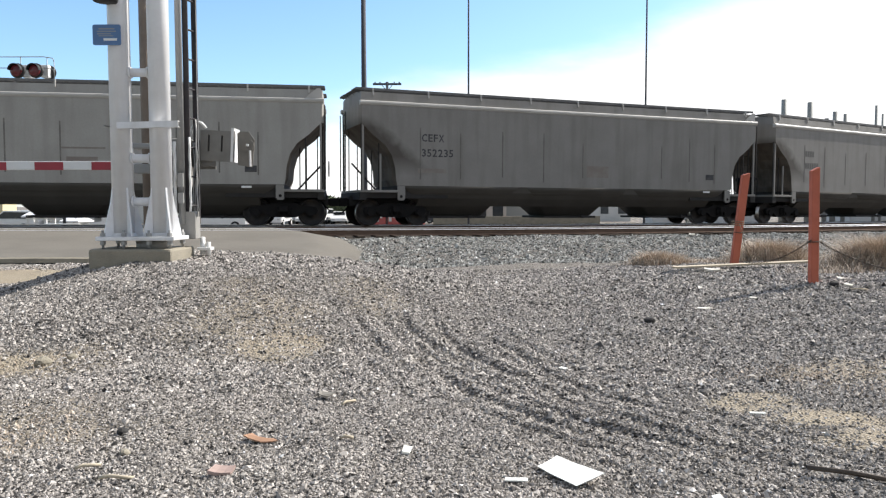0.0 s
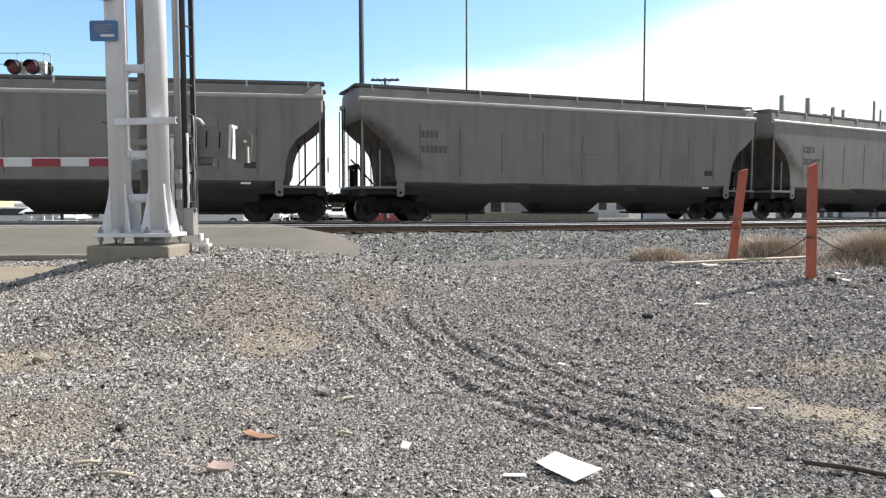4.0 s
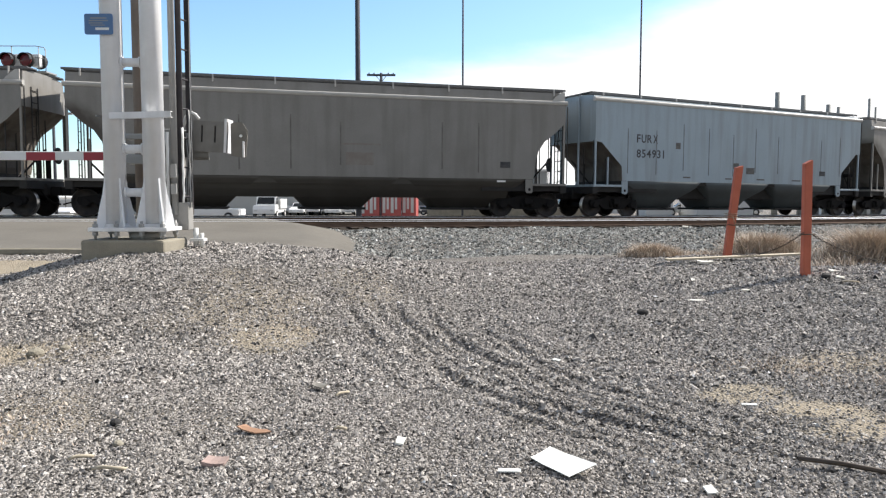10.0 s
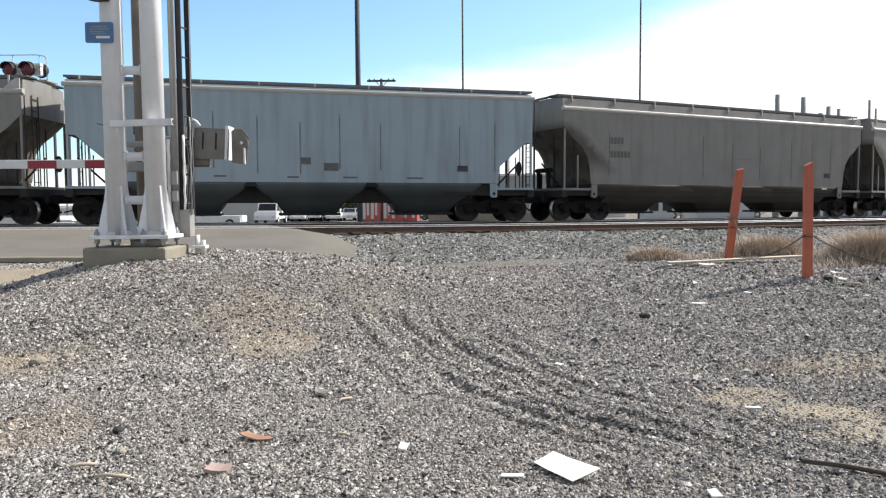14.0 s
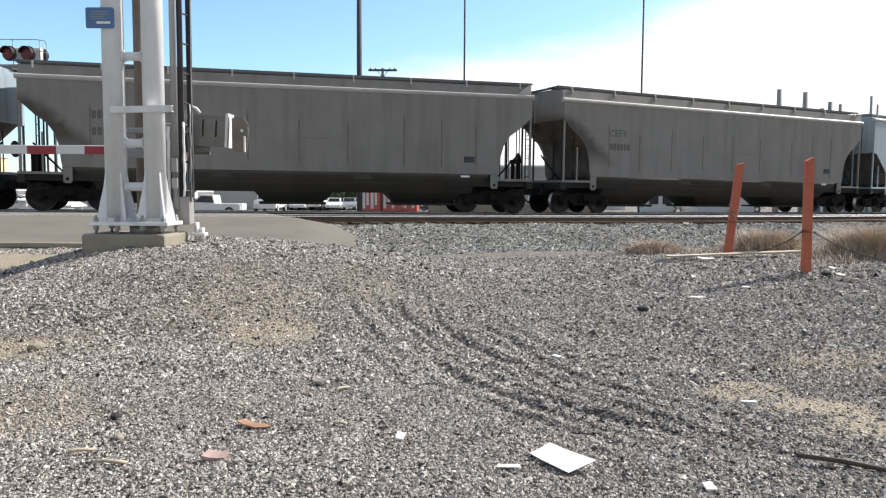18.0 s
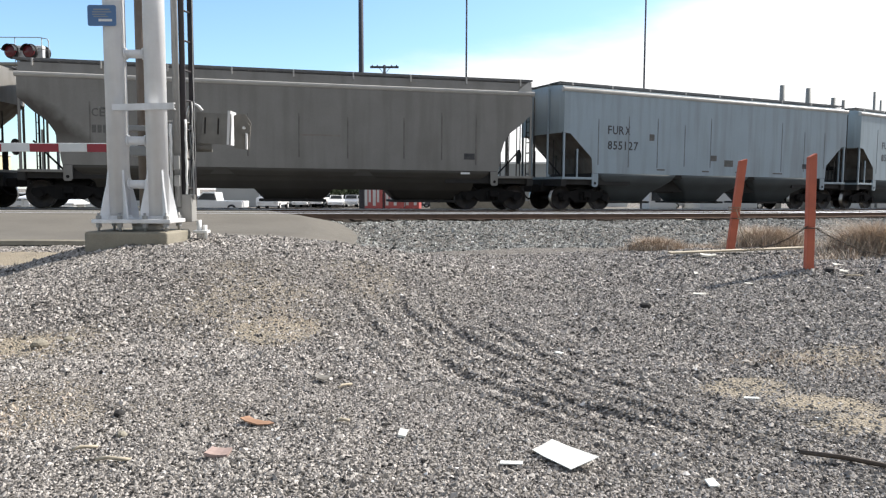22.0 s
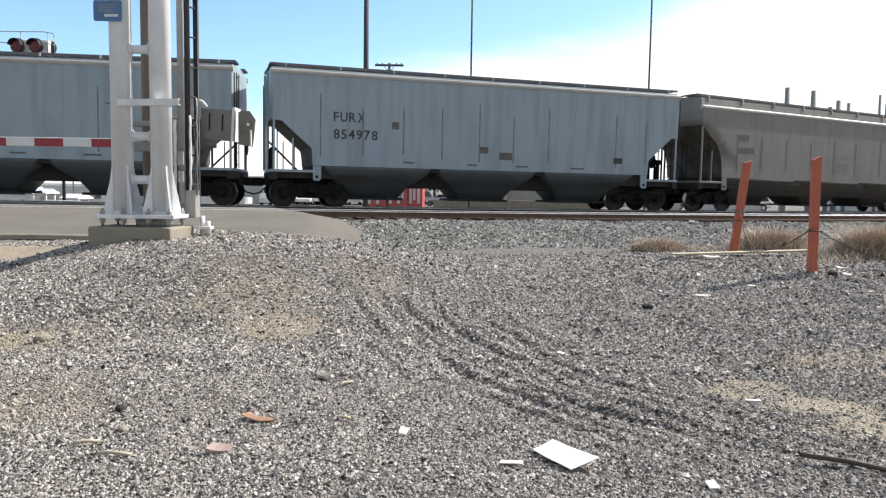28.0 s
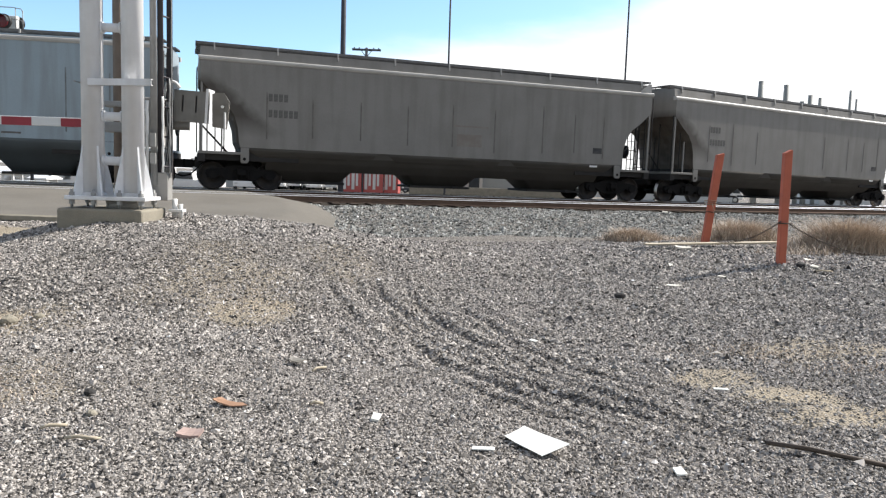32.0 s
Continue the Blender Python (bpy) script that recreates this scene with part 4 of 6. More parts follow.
M["brown_pole"] = material("weathered_brown_mast", (0.205, 0.165, 0.132), 0.8, second=(0.13, 0.098, 0.075), scale=5, streak=(0.12, 0.09, 0.07), streak_amount=0.5)
M["lens"] = material("dark_red_lens", (0.13, 0.02, 0.025), 0.2, second=(0.1, 0.01, 0.012), scale=5)
M["signal_black"] = material("signal_black", (0.02, 0.018, 0.018), 0.6)
M["paper"] = material("white_card", (0.82, 0.83, 0.78), 0.7, second=(0.74, 0.74, 0.68), scale=9, amount=0.4)
M["chip"] = material("torn_orange_card", (0.38, 0.22, 0.135), 0.85, second=(0.26, 0.15, 0.095), scale=14)
M["pink"] = material("faded_pink_scrap", (0.42, 0.31, 0.275), 0.85, second=(0.3, 0.22, 0.19), scale=14)
M["grubby"] = material("grubby_white_paper", (0.66, 0.64, 0.58), 0.85, second=(0.4, 0.36, 0.3), scale=16, amount=0.7)
M["wood"] = material("sun_bleached_board", (0.52, 0.45, 0.34), 0.85, second=(0.3, 0.24, 0.16), scale=8, grain=0.3, grain_scale=60)
M["straw"] = stone_material("dry_grass", (0.3, 0.24, 0.19), (0.66, 0.55, 0.44))
M["chain"] = material("rusty_chain", (0.09, 0.07, 0.055), 0.7, metal=0.4)
M["rope"] = material("old_rope", (0.24, 0.19, 0.13), 0.9)
M["pole_dark"] = material("dark_utility_pole", (0.055, 0.06, 0.075), 0.8, second=(0.04, 0.042, 0.052), scale=2)
M["far_white"] = material("pale_steel", (0.62, 0.62, 0.6), 0.6, second=(0.5, 0.5, 0.48), scale=0.6)
M["far_gray"] = material("gray_metal_siding", (0.3, 0.31, 0.3), 0.7, second=(0.25, 0.255, 0.25), scale=0.5)
M["far_wall"] = material("pale_gray_siding", (0.46, 0.46, 0.44), 0.75, second=(0.4, 0.4, 0.38), scale=0.5)
M["far_yellow"] = material("pale_yellow_siding", (0.66, 0.58, 0.36), 0.8, second=(0.58, 0.5, 0.31), scale=0.5)
M["far_beige"] = material("beige_stucco", (0.52, 0.48, 0.42), 0.85, second=(0.44, 0.4, 0.35), scale=0.6)
M["far_red"] = material("red_trailer_paint", (0.45, 0.1, 0.09), 0.5, second=(0.38, 0.08, 0.07), scale=0.8)
M["glass_dark"] = material("dark_window_glass", (0.03, 0.035, 0.04), 0.12, second=(0.05, 0.055, 0.06), scale=2)
M["tyre"] = material("tyre_rubber", (0.03, 0.03, 0.03), 0.9)
M["car_white"] = material("white_car_paint", (0.78, 0.78, 0.77), 0.3, second=(0.7, 0.7, 0.69), scale=1.0)
M["car_silver"] = material("silver_car_paint", (0.5, 0.51, 0.52), 0.3, metal=0.5)
M["car_dark"] = material("dark_car_paint", (0.06, 0.06, 0.07), 0.3)
M["leaf"] = stone_material("gray_green_leaves", (0.035, 0.05, 0.025), (0.12, 0.14, 0.08))
M["bark"] = material("bark", (0.14, 0.11, 0.085), 0.9)


def gz(x, y):
    return float(ground_z(np.array(float(x)), np.array(float(y))))


# ---- signal structure beside the road ----
def signal_structure():
    """Twin white pipe masts on a bolted base plate, with rungs of cross pipe and a channel beam."""
    st = thing("signal_mast", pose(-3.98, 9.55, 0.2), "tall white-painted twin-pipe signal mast on a bolted base plate", "signal mast")
    for x in (-0.253, 0.253):
        bm = bmesh.new()
        rod(bm, (0, 0, 0.13), (0, 0, 7.2), 0.134, seg=28)
        lathe(bm, [(0.165, 0.13), (0.165, 0.16), (0.135, 0.2)], "z", 28)
        part("mast_pipe", bm, M["mast"], st, m=pose(x, 0, 0))
        for k in range(4):
            bm = bmesh.new()
            out = [(0.12, 0.155), (0.252, 0.155), (0.24, 0.25), (0.205, 0.42), (0.165, 0.58), (0.145, 0.72), (0.138, 0.78), (0.12, 0.78)]
            prism(bm, out, "y", -0.011, 0.011)
            part("gusset", bm, M["mast"], st, m=pose(x, 0, 0, 0, 0, 45 + 90 * k))
    for z in (0.60, 1.16, 2.26, 3.4, 4.5):
        bm = bmesh.new()
        rod(bm, (-0.2, 0, z), (0.2, 0, z), 0.056, seg=16)
        for x in (-0.115, 0.115):
            rod(bm, (x - 0.012, 0, z), (x + 0.012, 0, z), 0.075, seg=16)
        part("cross_pipe", bm, M["mast"], st)
    bm = bmesh.new()
    prism(bm, [(-0.03, -0.04), (0.03, -0.04), (0.03, -0.032), (-0.018, -0.032), (-0.018, 0.032), (0.03, 0.032), (0.03, 0.04), (-0.03, 0.04)], "x", -0.22, 0.56)
    part("channel_beam", bm, M["mast"], st, m=pose(0, -0.18, 1.57, 0, -1.5, 0))
    for x in (-0.253, 0.253):
        bm = bmesh.new()
        tube(bm, [(x - 0.15, -0.16, 1.57), (x - 0.15, 0.06, 1.57), (x, 0.15, 1.57), (x + 0.15, 0.06, 1.57), (x + 0.15, -0.16, 1.57)], 0.012, 6)
        part("u_bolt", bm, M["galv"], st)
    bm = bmesh.new()
    box(bm, -0.5, 0.5, -0.28, 0.28, 0.105, 0.155, bevel=0.008)
    part("base_plate", bm, M["mast"], st)
    for x in (-0.43, -0.16, 0.16, 0.43):
        for y in (-0.22, 0.22):
            bm = bmesh.new()
            rod(bm, (x, y, 0.0), (x, y, 0.235), 0.018, seg=8)
            rod(bm, (x, y, 0.05), (x, y, 0.103), 0.038, seg=6, smooth=False)
            rod(bm, (x, y, 0.157), (x, y, 0.2), 0.036, seg=6, smooth=False)
            part("anchor_bolt", bm, M["galv"], st)
    bm = bmesh.new()
    lathe(bm, [(0.19, 0.0), (0.19, 0.06), (0.17, 0.1)], "z", 20)
    part("conduit_collar", bm, M["box_gray"], st, m=pose(0.1, 0.02, 0))
    # ladder on the right of the masts
    ld = part("ladder", rod(bmesh.new(), (0.405, 0.3, 0.3), (0.405, 0.3, 7.2), 0.045, seg=10), M["galv"], st, "galvanised stand pipe with a black steel ladder")
    for x, y in ((0.475, 0.36), (0.53, 0.55)):
        bm = bmesh.new()
        box(bm, x - 0.036, x + 0.036, y - 0.012, y + 0.012, 0.3, 7.2)
        part("rail", bm, M["black_steel"], ld, m=Matrix())
    for k in range(17):
        bm = bmesh.new()
        z = 0.55 + 0.392 * k
        rod(bm, (0.475, 0.36, z), (0.53, 0.55, z), 0.013, seg=7)
        part("rung", bm, M["black_steel"], ld)
    # conduits and junction case at the foot
    bm = bmesh.new()
    box(bm, 0.37, 0.58, 0.3, 0.5, 0.1, 0.47, bevel=0.012)
    part("junction_case", bm, M["box_gray"], st, "gray junction case")
    for x, y, z0, z1, r in ((0.53, 0.28, 0.47, 1.46, 0.016), (0.60, 0.34, 0.4, 1.7, 0.011), (0.62, 0.36, 0.4, 7.2, 0.006), (0.34, 0.24, 0.45, 1.4, 0.022)):
        bm = bmesh.new()
        tube(bm, [(x + 0.004 * math.sin(3 * k + x * 9), y, z0 + (z1 - z0) * k / 8) for k in range(9)], r, 7)
        part("conduit", bm, M["white"] if r > 0.012 else M["galv"], st)
    bm = bmesh.new()
    rod(bm, (0.6, 0.52, -0.12), (0.6, 0.52, 0.12), 0.035, seg=10)
    rod(bm, (0.68, 0.52, -0.14), (0.68, 0.52, 0.05), 0.03, seg=10)
    box(bm, 0.54, 0.73, 0.44, 0.6, -0.06, -0.02, bevel=0.006)
    part("conduit_elbow", bm, M["white"], st)
    for z, zz in ((0.58, 0.72), (0.8, 0.98)):
        bm = bmesh.new()
        box(bm, 0.385, 0.46, 0.2, 0.24, z, zz, bevel=0.006)
        part("tag_plate", bm, M["galv"], st)
    bm = bmesh.new()
    lathe(bm, [(0.02, -0.03), (0.14, -0.03), (0.15, 0.0), (0.13, 0.05), (0.07, 0.09), (0.02, 0.1)], "z", 20)
    part("bell", bm, M["signal_black"], st, "dark round crossing bell", pose(-0.3, -0.25, 3.12))
    return st


signal_structure()

bm = bmesh.new()
box(bm, -0.49, 0.56, -0.37, 0.5, -0.5, 0.0, bevel=0.03)
foot = part("concrete_footing", bm, M["concrete"], None, "", pose(-4.06, 9.58, 0.2))
tagged(foot, "weathered concrete footing block set in gravel", "footing")

sign = thing("emergency_sign", pose(-4.31, 9.385, 2.785), "small blue enamel notice with white writing, on the mast", "sign")
bm = bmesh.new()
prism(bm, [(sx * (0.178 - 0.022 * (1 - c)), sz_ + sy * (0.128 - 0.022 * (1 - s_))) for sx, sy, seq in ((1, -1, 0), (1, 1, 1), (-1, 1, 0), (-1, -1, 1)) for sz_ in (0.118,) for c, s_ in ([(0.0, 1.0), (0.7, 0.7), (1.0, 0.0)] if seq == 0 else [(1.0, 0.0), (0.7, 0.7), (0.0, 1.0)])], "y", -0.006, 0.006)
part("plate", bm, M["blue_sign"], sign)
for z, x0, x1, h in ((0.185, -0.1, 0.1, 0.014), (0.155, -0.12, 0.12, 0.012), (0.125, -0.12, 0.05, 0.012), (0.1, -0.1, 0.08, 0.01), (0.045, -0.04, 0.13, 0.03)):
    bm = bmesh.new()
    box(bm, x0, x1, -0.009, -0.006, z, z + h)
    part("writing", bm, M["far_gray"] if z > 0.05 else M["white"], sign)
bm = bmesh.new()
box(bm, 0.0, 0.1, 0.006, 0.03, 0.05, 0.18)
part("bracket", bm, M["galv"], sign)


# ---- crossing gate behind the mast ----
def crossing_gate():
    gt = thing("crossing_gate", pose(-4.17, 10.25, gz(-4.17, 10.25)), "lowered crossing gate with red and white striped arm and gray counterweights", "crossing gate")
    g0 = gz(-4.17, 10.25)
    part("gate_mast", rod(bmesh.new(), (0, 0, -0.2), (0, 0, 4.6), 0.088, seg=18), M["brown_pole"], gt, "weathered brown mast")
    zc = 1.31 - g0
    bm = bmesh.new()
    box(bm, 0.2, 0.62, -0.16, 0.22, zc - 0.3, zc + 0.36, bevel=0.03)
    part("mechanism_case", bm, M["box_gray"], gt, "gray gate mechanism case")
    bm = bmesh.new()
    box(bm, -0.18, 0.24, -0.1, 0.1, zc - 0.12, zc + 0.02, bevel=0.02)
    box(bm, -0.2, 0.2, -0.11, 0.11, zc + 0.22, zc + 0.3, bevel=0.02)
    part("mast_clamp", bm, M["galv"], gt)
    arm = part("gate_arm", box(bmesh.new(), -7.6, 0.35, -0.022, 0.022, zc - 0.06, zc + 0.06, bevel=0.008), M["white"], gt, "white gate arm with red bands")
    for k in range(9):
        bm = bmesh.new()
        x = -0.392 - 0.795 * k
        box(bm, x - 0.4, x, -0.026, 0.026, zc - 0.062, zc + 0.048)
        part("red_band", bm, M["red"], arm)
    # counterweight plates with slots
    def slotted(w, h, slots):
        bm = bmesh.new()
        xs = [0.0]
        for s in slots:
            xs += [s - 0.012, s + 0.012]
        xs.append(w)
        for a, b in zip(xs[::2], xs[1::2]):
            box(bm, a, b, -0.012, 0.012, 0, h)
        for s in slots:
            box(bm, s - 0.012, s + 0.012, -0.012, 0.012, 0, h * 0.32)
            box(bm, s - 0.012, s + 0.012, -0.012, 0.012, h * 0.85, h)
        return bm
    part("counterweight_arm", slotted(0.47, 0.42, (0.12, 0.3)), M["gate_gray"], gt, "", pose(0.745, -0.1, zc + 0.06, 0, 3, 0))
    bm = bmesh.new()
    box(bm, 0.55, 0.95, -0.06, -0.03, zc - 0.02, zc + 0.34)
    box(bm, 0.55, 0.9, 0.1, 0.13, zc - 0.05, zc + 0.3)
    part("arm_bracket", bm, M["gate_gray"], gt)
    # added black plate that makes the slots read as dark
    part("slot_backing", box(bmesh.new(), 0.02, 0.45, 0.02, 0.05, 0.02, 0.4), M["signal_black"], gt, "", pose(0.745, -0.1, zc + 0.06, 0, 3, 0))
    # white colour stands for the sunlit right edge of the arm
    bm = bmesh.new()
    prism(bm, [(0.44, 0.0), (0.475, 0.0), (0.5, 0.46), (0.465, 0.46)], "y", -0.12, 0.16)
    part("end_plate", bm, M["mast"], gt, "", pose(0.73, 0.0, zc + 0.04))
    bm = bmesh.new()
    prism(bm, [(0.0, -0.04), (0.2, -0.07), (0.24, 0.3), (0.16, 0.42), (0.05, 0.42), (0.0, 0.4)], "y", -0.012, 0.0)
    part("counterweight", bm, M["dark_case"], gt, "", pose(1.25, -0.02, zc + 0.04))
    bm = bmesh.new()
    rod(bm, (0, -0.06, 0), (0, -0.045, 0), 0.085, seg=18)
    part("counterweight", bm, M["dark_case"], gt, "", pose(1.4, 0.0, zc + 0.27))
    part("hub_bolt", rod(bmesh.new(), (0, -0.09, 0), (0, -0.06, 0), 0.02, seg=8), M["white"], gt, "", pose(1.4, 0.0, zc + 0.27))
    bm = bmesh.new()
    box(bm, -0.01, 0.01, -0.08, -0.03, -0.12, 0.1)
    part("end_plate", bm, M["mast"], gt, "", pose(1.43, 0, zc + 0.1))
    bm = bmesh.new()
    tube(bm, [(0.6, -0.1, zc + 0.3), (0.66, -0.12, zc + 0.52), (0.72, -0.14, zc + 0.6), (0.8, -0.13, zc + 0.56), (0.84, -0.1, zc + 0.5)], 0.02, 7)
    part("cable_loop", bm, M["white"], gt)
    bm = bmesh.new()
    for k in range(3):
        tube(bm, [(0.68 + 0.02 * k, -0.16, zc + 0.3), (0.7 + 0.03 * k, -0.17, zc), (0.66 + 0.03 * k, -0.16, zc - 0.45), (0.7, -0.15, zc - 0.9)], 0.009, 6)
    part("cable", bm, M["galv"], gt)


crossing_gate()


# ---- signal bridge on the other side of the tracks ----
def far_cantilever():
    g0 = gz(-27, 30)
    c = thing("cantilever_signal", pose(-16.9, 30.0, -0.08), "far cantilever walkway with handrail and paired red flashing lights, unlit", "signal")
    bm = bmesh.new()
    for z in (5.45, 5.75):
        rod(bm, (-10, 0.4, z), (0.85, 0.4, z), 0.05, seg=8)
    for k in range(14):
        x = -9.8 + 0.78 * k
        rod(bm, (x, 0.4, 5.45 + 0.3 * (k % 2)), (x + 0.78, 0.4, 5.75 - 0.3 * (k % 2)), 0.025, seg=6)
    part("arm_truss", bm, M["galv"], c)
    bm = bmesh.new()
    box(bm, -10, 1.0, -0.1, 0.75, 5.8, 5.86)
    part("walkway", bm, M["galv"], c)
    bm = bmesh.new()
    for z in (6.4, 6.84):
        tube(bm, [(-10, -0.1, z), (0.6, -0.1, z), (0.95, -0.1, z - 0.06), (1.0, -0.1, z - 0.2)], 0.018, 6)
    for x in (-7.5, -5, -2.5, -0.35, 0.72, 1.0):
        rod(bm, (x, -0.1, 5.85), (x, -0.1, 6.82 if x < 0.9 else 6.72), 0.018, seg=6)
    part("handrail", bm, M["galv"], c)
    part("mast", rod(bmesh.new(), (-10, 0.4, g0), (-10, 0.4, 7.5), 0.18, seg=16), M["mast"], c)
    for x in (-0.42, 0.32):
        bm = bmesh.new()
        lathe(bm, [(0.02, -0.06), (0.28, -0.04), (0.3, 0.0), (0.3, 0.04), (0.2, 0.14)], "y", 22)
        hd = part("signal_head", bm, M["signal_black"], c, "black disc with a dark red lens", pose(x + 0.05, -0.32, 6.25))
        part("lens", lathe(bmesh.new(), [(0.25, -0.1), (0.2, -0.13), (0.02, -0.15)][::-1], "y", 20), M["lens"], hd, "unlit dark red lens")
        bm = bmesh.new()
        prism(bm, [(0.26 * math.cos(a), 0.26 * math.sin(a)) for a in [math.pi * k / 10 for k in range(11)]] + [(0.24 * math.cos(a), 0.24 * math.sin(a)) for a in [math.pi * k / 10 for k in range(10, -1, -1)]], "y", -0.26, -0.08)
        part("visor", bm, M["signal_black"], hd)
        bm = bmesh.new()
        box(bm, x + 0.02, x + 0.38, 0.0, 0.35, 6.04, 6.55, bevel=0.05)
        part("light_housing", bm, M["white"], c)
    bm = bmesh.new()
    lathe(bm, [(0.02, 0.2), (0.28, 0.22), (0.3, 0.26), (0.1, 0.34)], "y", 20)
    part("signal_head", bm, M["signal_black"], c, "", pose(0.6, 0, 6.27))


far_cantilever()


# ---- orange posts, chain, board, weeds ----
def post(x, y, tilt, name_label, top, half=0.06):
    p = thing("marker_post", pose(x, y, gz(x, y) - 0.05, 0, tilt, 0), name_label, "post", "orange posts by the track")
    bm = bmesh.new()
    box(bm, -half, half, -0.05, 0.05, -0.3, top, bevel=0.014)
    for v in bm.verts:
        if v.co.z > top - 0.05:
            v.co.z += 0.02 * math.sin(v.co.x * 40) - 0.015
    part("shaft", bm, M["orange"], p)
    bm = bmesh.new()
    rod(bm, (-0.09, -0.065, 0.58), (0.09, -0.065, 0.58), 0.008, seg=6)
    part("chain_hook", bm, M["chain"], p)
    return p


post(4.67, 9.4, -0.8, "faded orange wooden post standing in gravel, chain attached", 1.52, 0.05)
post(4.66, 12.0, 6.0, "faded orange wooden post, leaning, rope tied round it", 1.55)


def links(name, pts, label):
    """A chain of oval links along a line."""
    c = thing(name, Matrix(), label, "chain")
    P = [Vector(p) for p in pts]
    bm = bmesh.new()
    ring = [(0.024 * math.cos(a), 0.011 * math.sin(a)) for a in [2 * math.pi * k / 10 for k in range(11)]]
    tube(bm, [(a, b, 0) for a, b in ring], 0.0042, 5)
    me = keep(bm, "link", M["chain"])
    n = 0
    for a, b in zip(P, P[1:]):
        m = max(int((b - a).length / 0.038), 1)
        for k in range(m):
            q = (b - a).to_track_quat("X", "Z").to_matrix().to_4x4()
            share("link", me, c, m=Matrix.Translation(a + (b - a) * (k + 0.5) / m) @ q @ pose(0, 0, 0, 90 * (n % 2)))
            n += 1
    return c


def sag(a, b, drop, n=14):
    return [tuple(Vector(a).lerp(Vector(b), k / n) + Vector((0, 0, -drop * 4 * (k / n) * (1 - k / n)))) for k in range(n + 1)]


links("barrier_chain", sag((4.6, 9.34, 0.3), (4.5, 11.3, -0.12), 0.12), "rusty chain sagging between orange posts")
links("barrier_chain", sag((4.72, 9.34, 0.27), (7.5, 9.9, 0.2), 0.36, 18), "rusty chain sagging away from an orange post")
bm = bmesh.new()
tube(bm, [(4.70, 11.9, 0.45), (4.74, 11.87, 0.3), (4.77, 11.86, 0.1), (4.84, 11.86, -0.02), (4.93, 11.84, -0.12)], 0.006, 6)
for z in (0.42, 0.45, 0.48):
    tube(bm, [(4.71 + 0.1 * math.cos(a), 11.99 + 0.085 * math.sin(a), z) for a in [2 * math.pi * k / 12 for k in range(13)]], 0.007, 6)
tagged(part("rope_end", bm, M["rope"]), "frayed tan rope tied to an orange post", "rope")
bm = bmesh.new()
box(bm, -1.15, 1.15, -0.06, 0.06, 0, 0.026, bevel=0.005)
bx, by = 4.55, 11.35
tagged(part("board", bm, M["wood"], None, "", pose(bx, by, gz(bx, by) + 0.05, 3, -1.6, 9)), "sun-bleached wooden board lying on gravel by the posts", "board")


def tuft_arrays(cx, cy, rx, ry, n, h, seed):
    """Many thin bent blades."""
    g = np.random.default_rng(seed)
    x, y = cx + rx * g.normal(0, 0.45, n), cy + ry * g.normal(0, 0.45, n)
    z = ground_z(x, y)
    a = g.uniform(0, 2 * np.pi, n)
    hh = h * g.uniform(0.35, 1.0, n) * np.clip(1.15 - 0.5 * np.hypot((x - cx) / rx, (y - cy) / ry), 0.2, 1)
    lean = g.uniform(0.1, 1.5, n) * hh
    w = g.uniform(0.0025, 0.0055, n)
    dx, dy = np.cos(a), np.sin(a)
    p = np.stack([np.stack([x - w * dy, y + w * dx, z], -1), np.stack([x + w * dy, y - w * dx, z], -1),
                  np.stack([x + 0.4 * lean * dx + w * dy, y + 0.4 * lean * dy - w * dx, z + 0.65 * hh], -1), np.stack([x + 0.4 * lean * dx - w * dy, y + 0.4 * lean * dy + w * dx, z + 0.65 * hh], -1),
                  np.stack([x + lean * dx, y + lean * dy, z + hh], -1), np.stack([x + lean * dx + 0.002, y + lean * dy, z + hh], -1)], 1).reshape(-1, 3)
    o = (np.arange(n) * 6)[:, None]
    f = np.concatenate([o + np.array([[0, 1, 2, 3]]), o + np.array([[3, 2, 5, 4]])])
    return p, f


pp, ff, off = [], [], 0
for cx, cy, rx, ry, n, h, sd in ((3.9, 13.6, 0.5, 0.4, 3000, 0.3, 1), (5.85, 13.4, 0.7, 0.5, 4200, 0.48, 2), (6.75, 11.4, 0.75, 0.5, 6500, 0.6, 3), (8.6, 12.0, 1.2, 0.6, 6500, 0.55, 4), (5.2, 14.4, 1.3, 0.5, 700, 0.2, 5), (5.6, 10.6, 0.8, 0.3, 260, 0.14, 7), (2.7, 5.75, 0.9, 0.4, 420, 0.035, 8), (3.3, 5.2, 0.9, 0.3, 260, 0.035, 9), (-2.55, 4.3, 0.6, 0.8, 300, 0.03, 10), (-3.6, 6.1, 0.9, 0.6, 200, 0.04, 11), (-1.6, 6.9, 0.8, 0.9, 200, 0.035, 12)):
    p, f = tuft_arrays(cx, cy, rx, ry, n, h, sd)
    pp.append(p)
    ff.append(f + off)
    off += len(p)
tagged(share("dry_grass", mesh_of("dry_grass", np.concatenate(pp), np.concatenate(ff), M["straw"])), "dry tan grass and weeds in clumps by the track", "grass", kind="stuff")


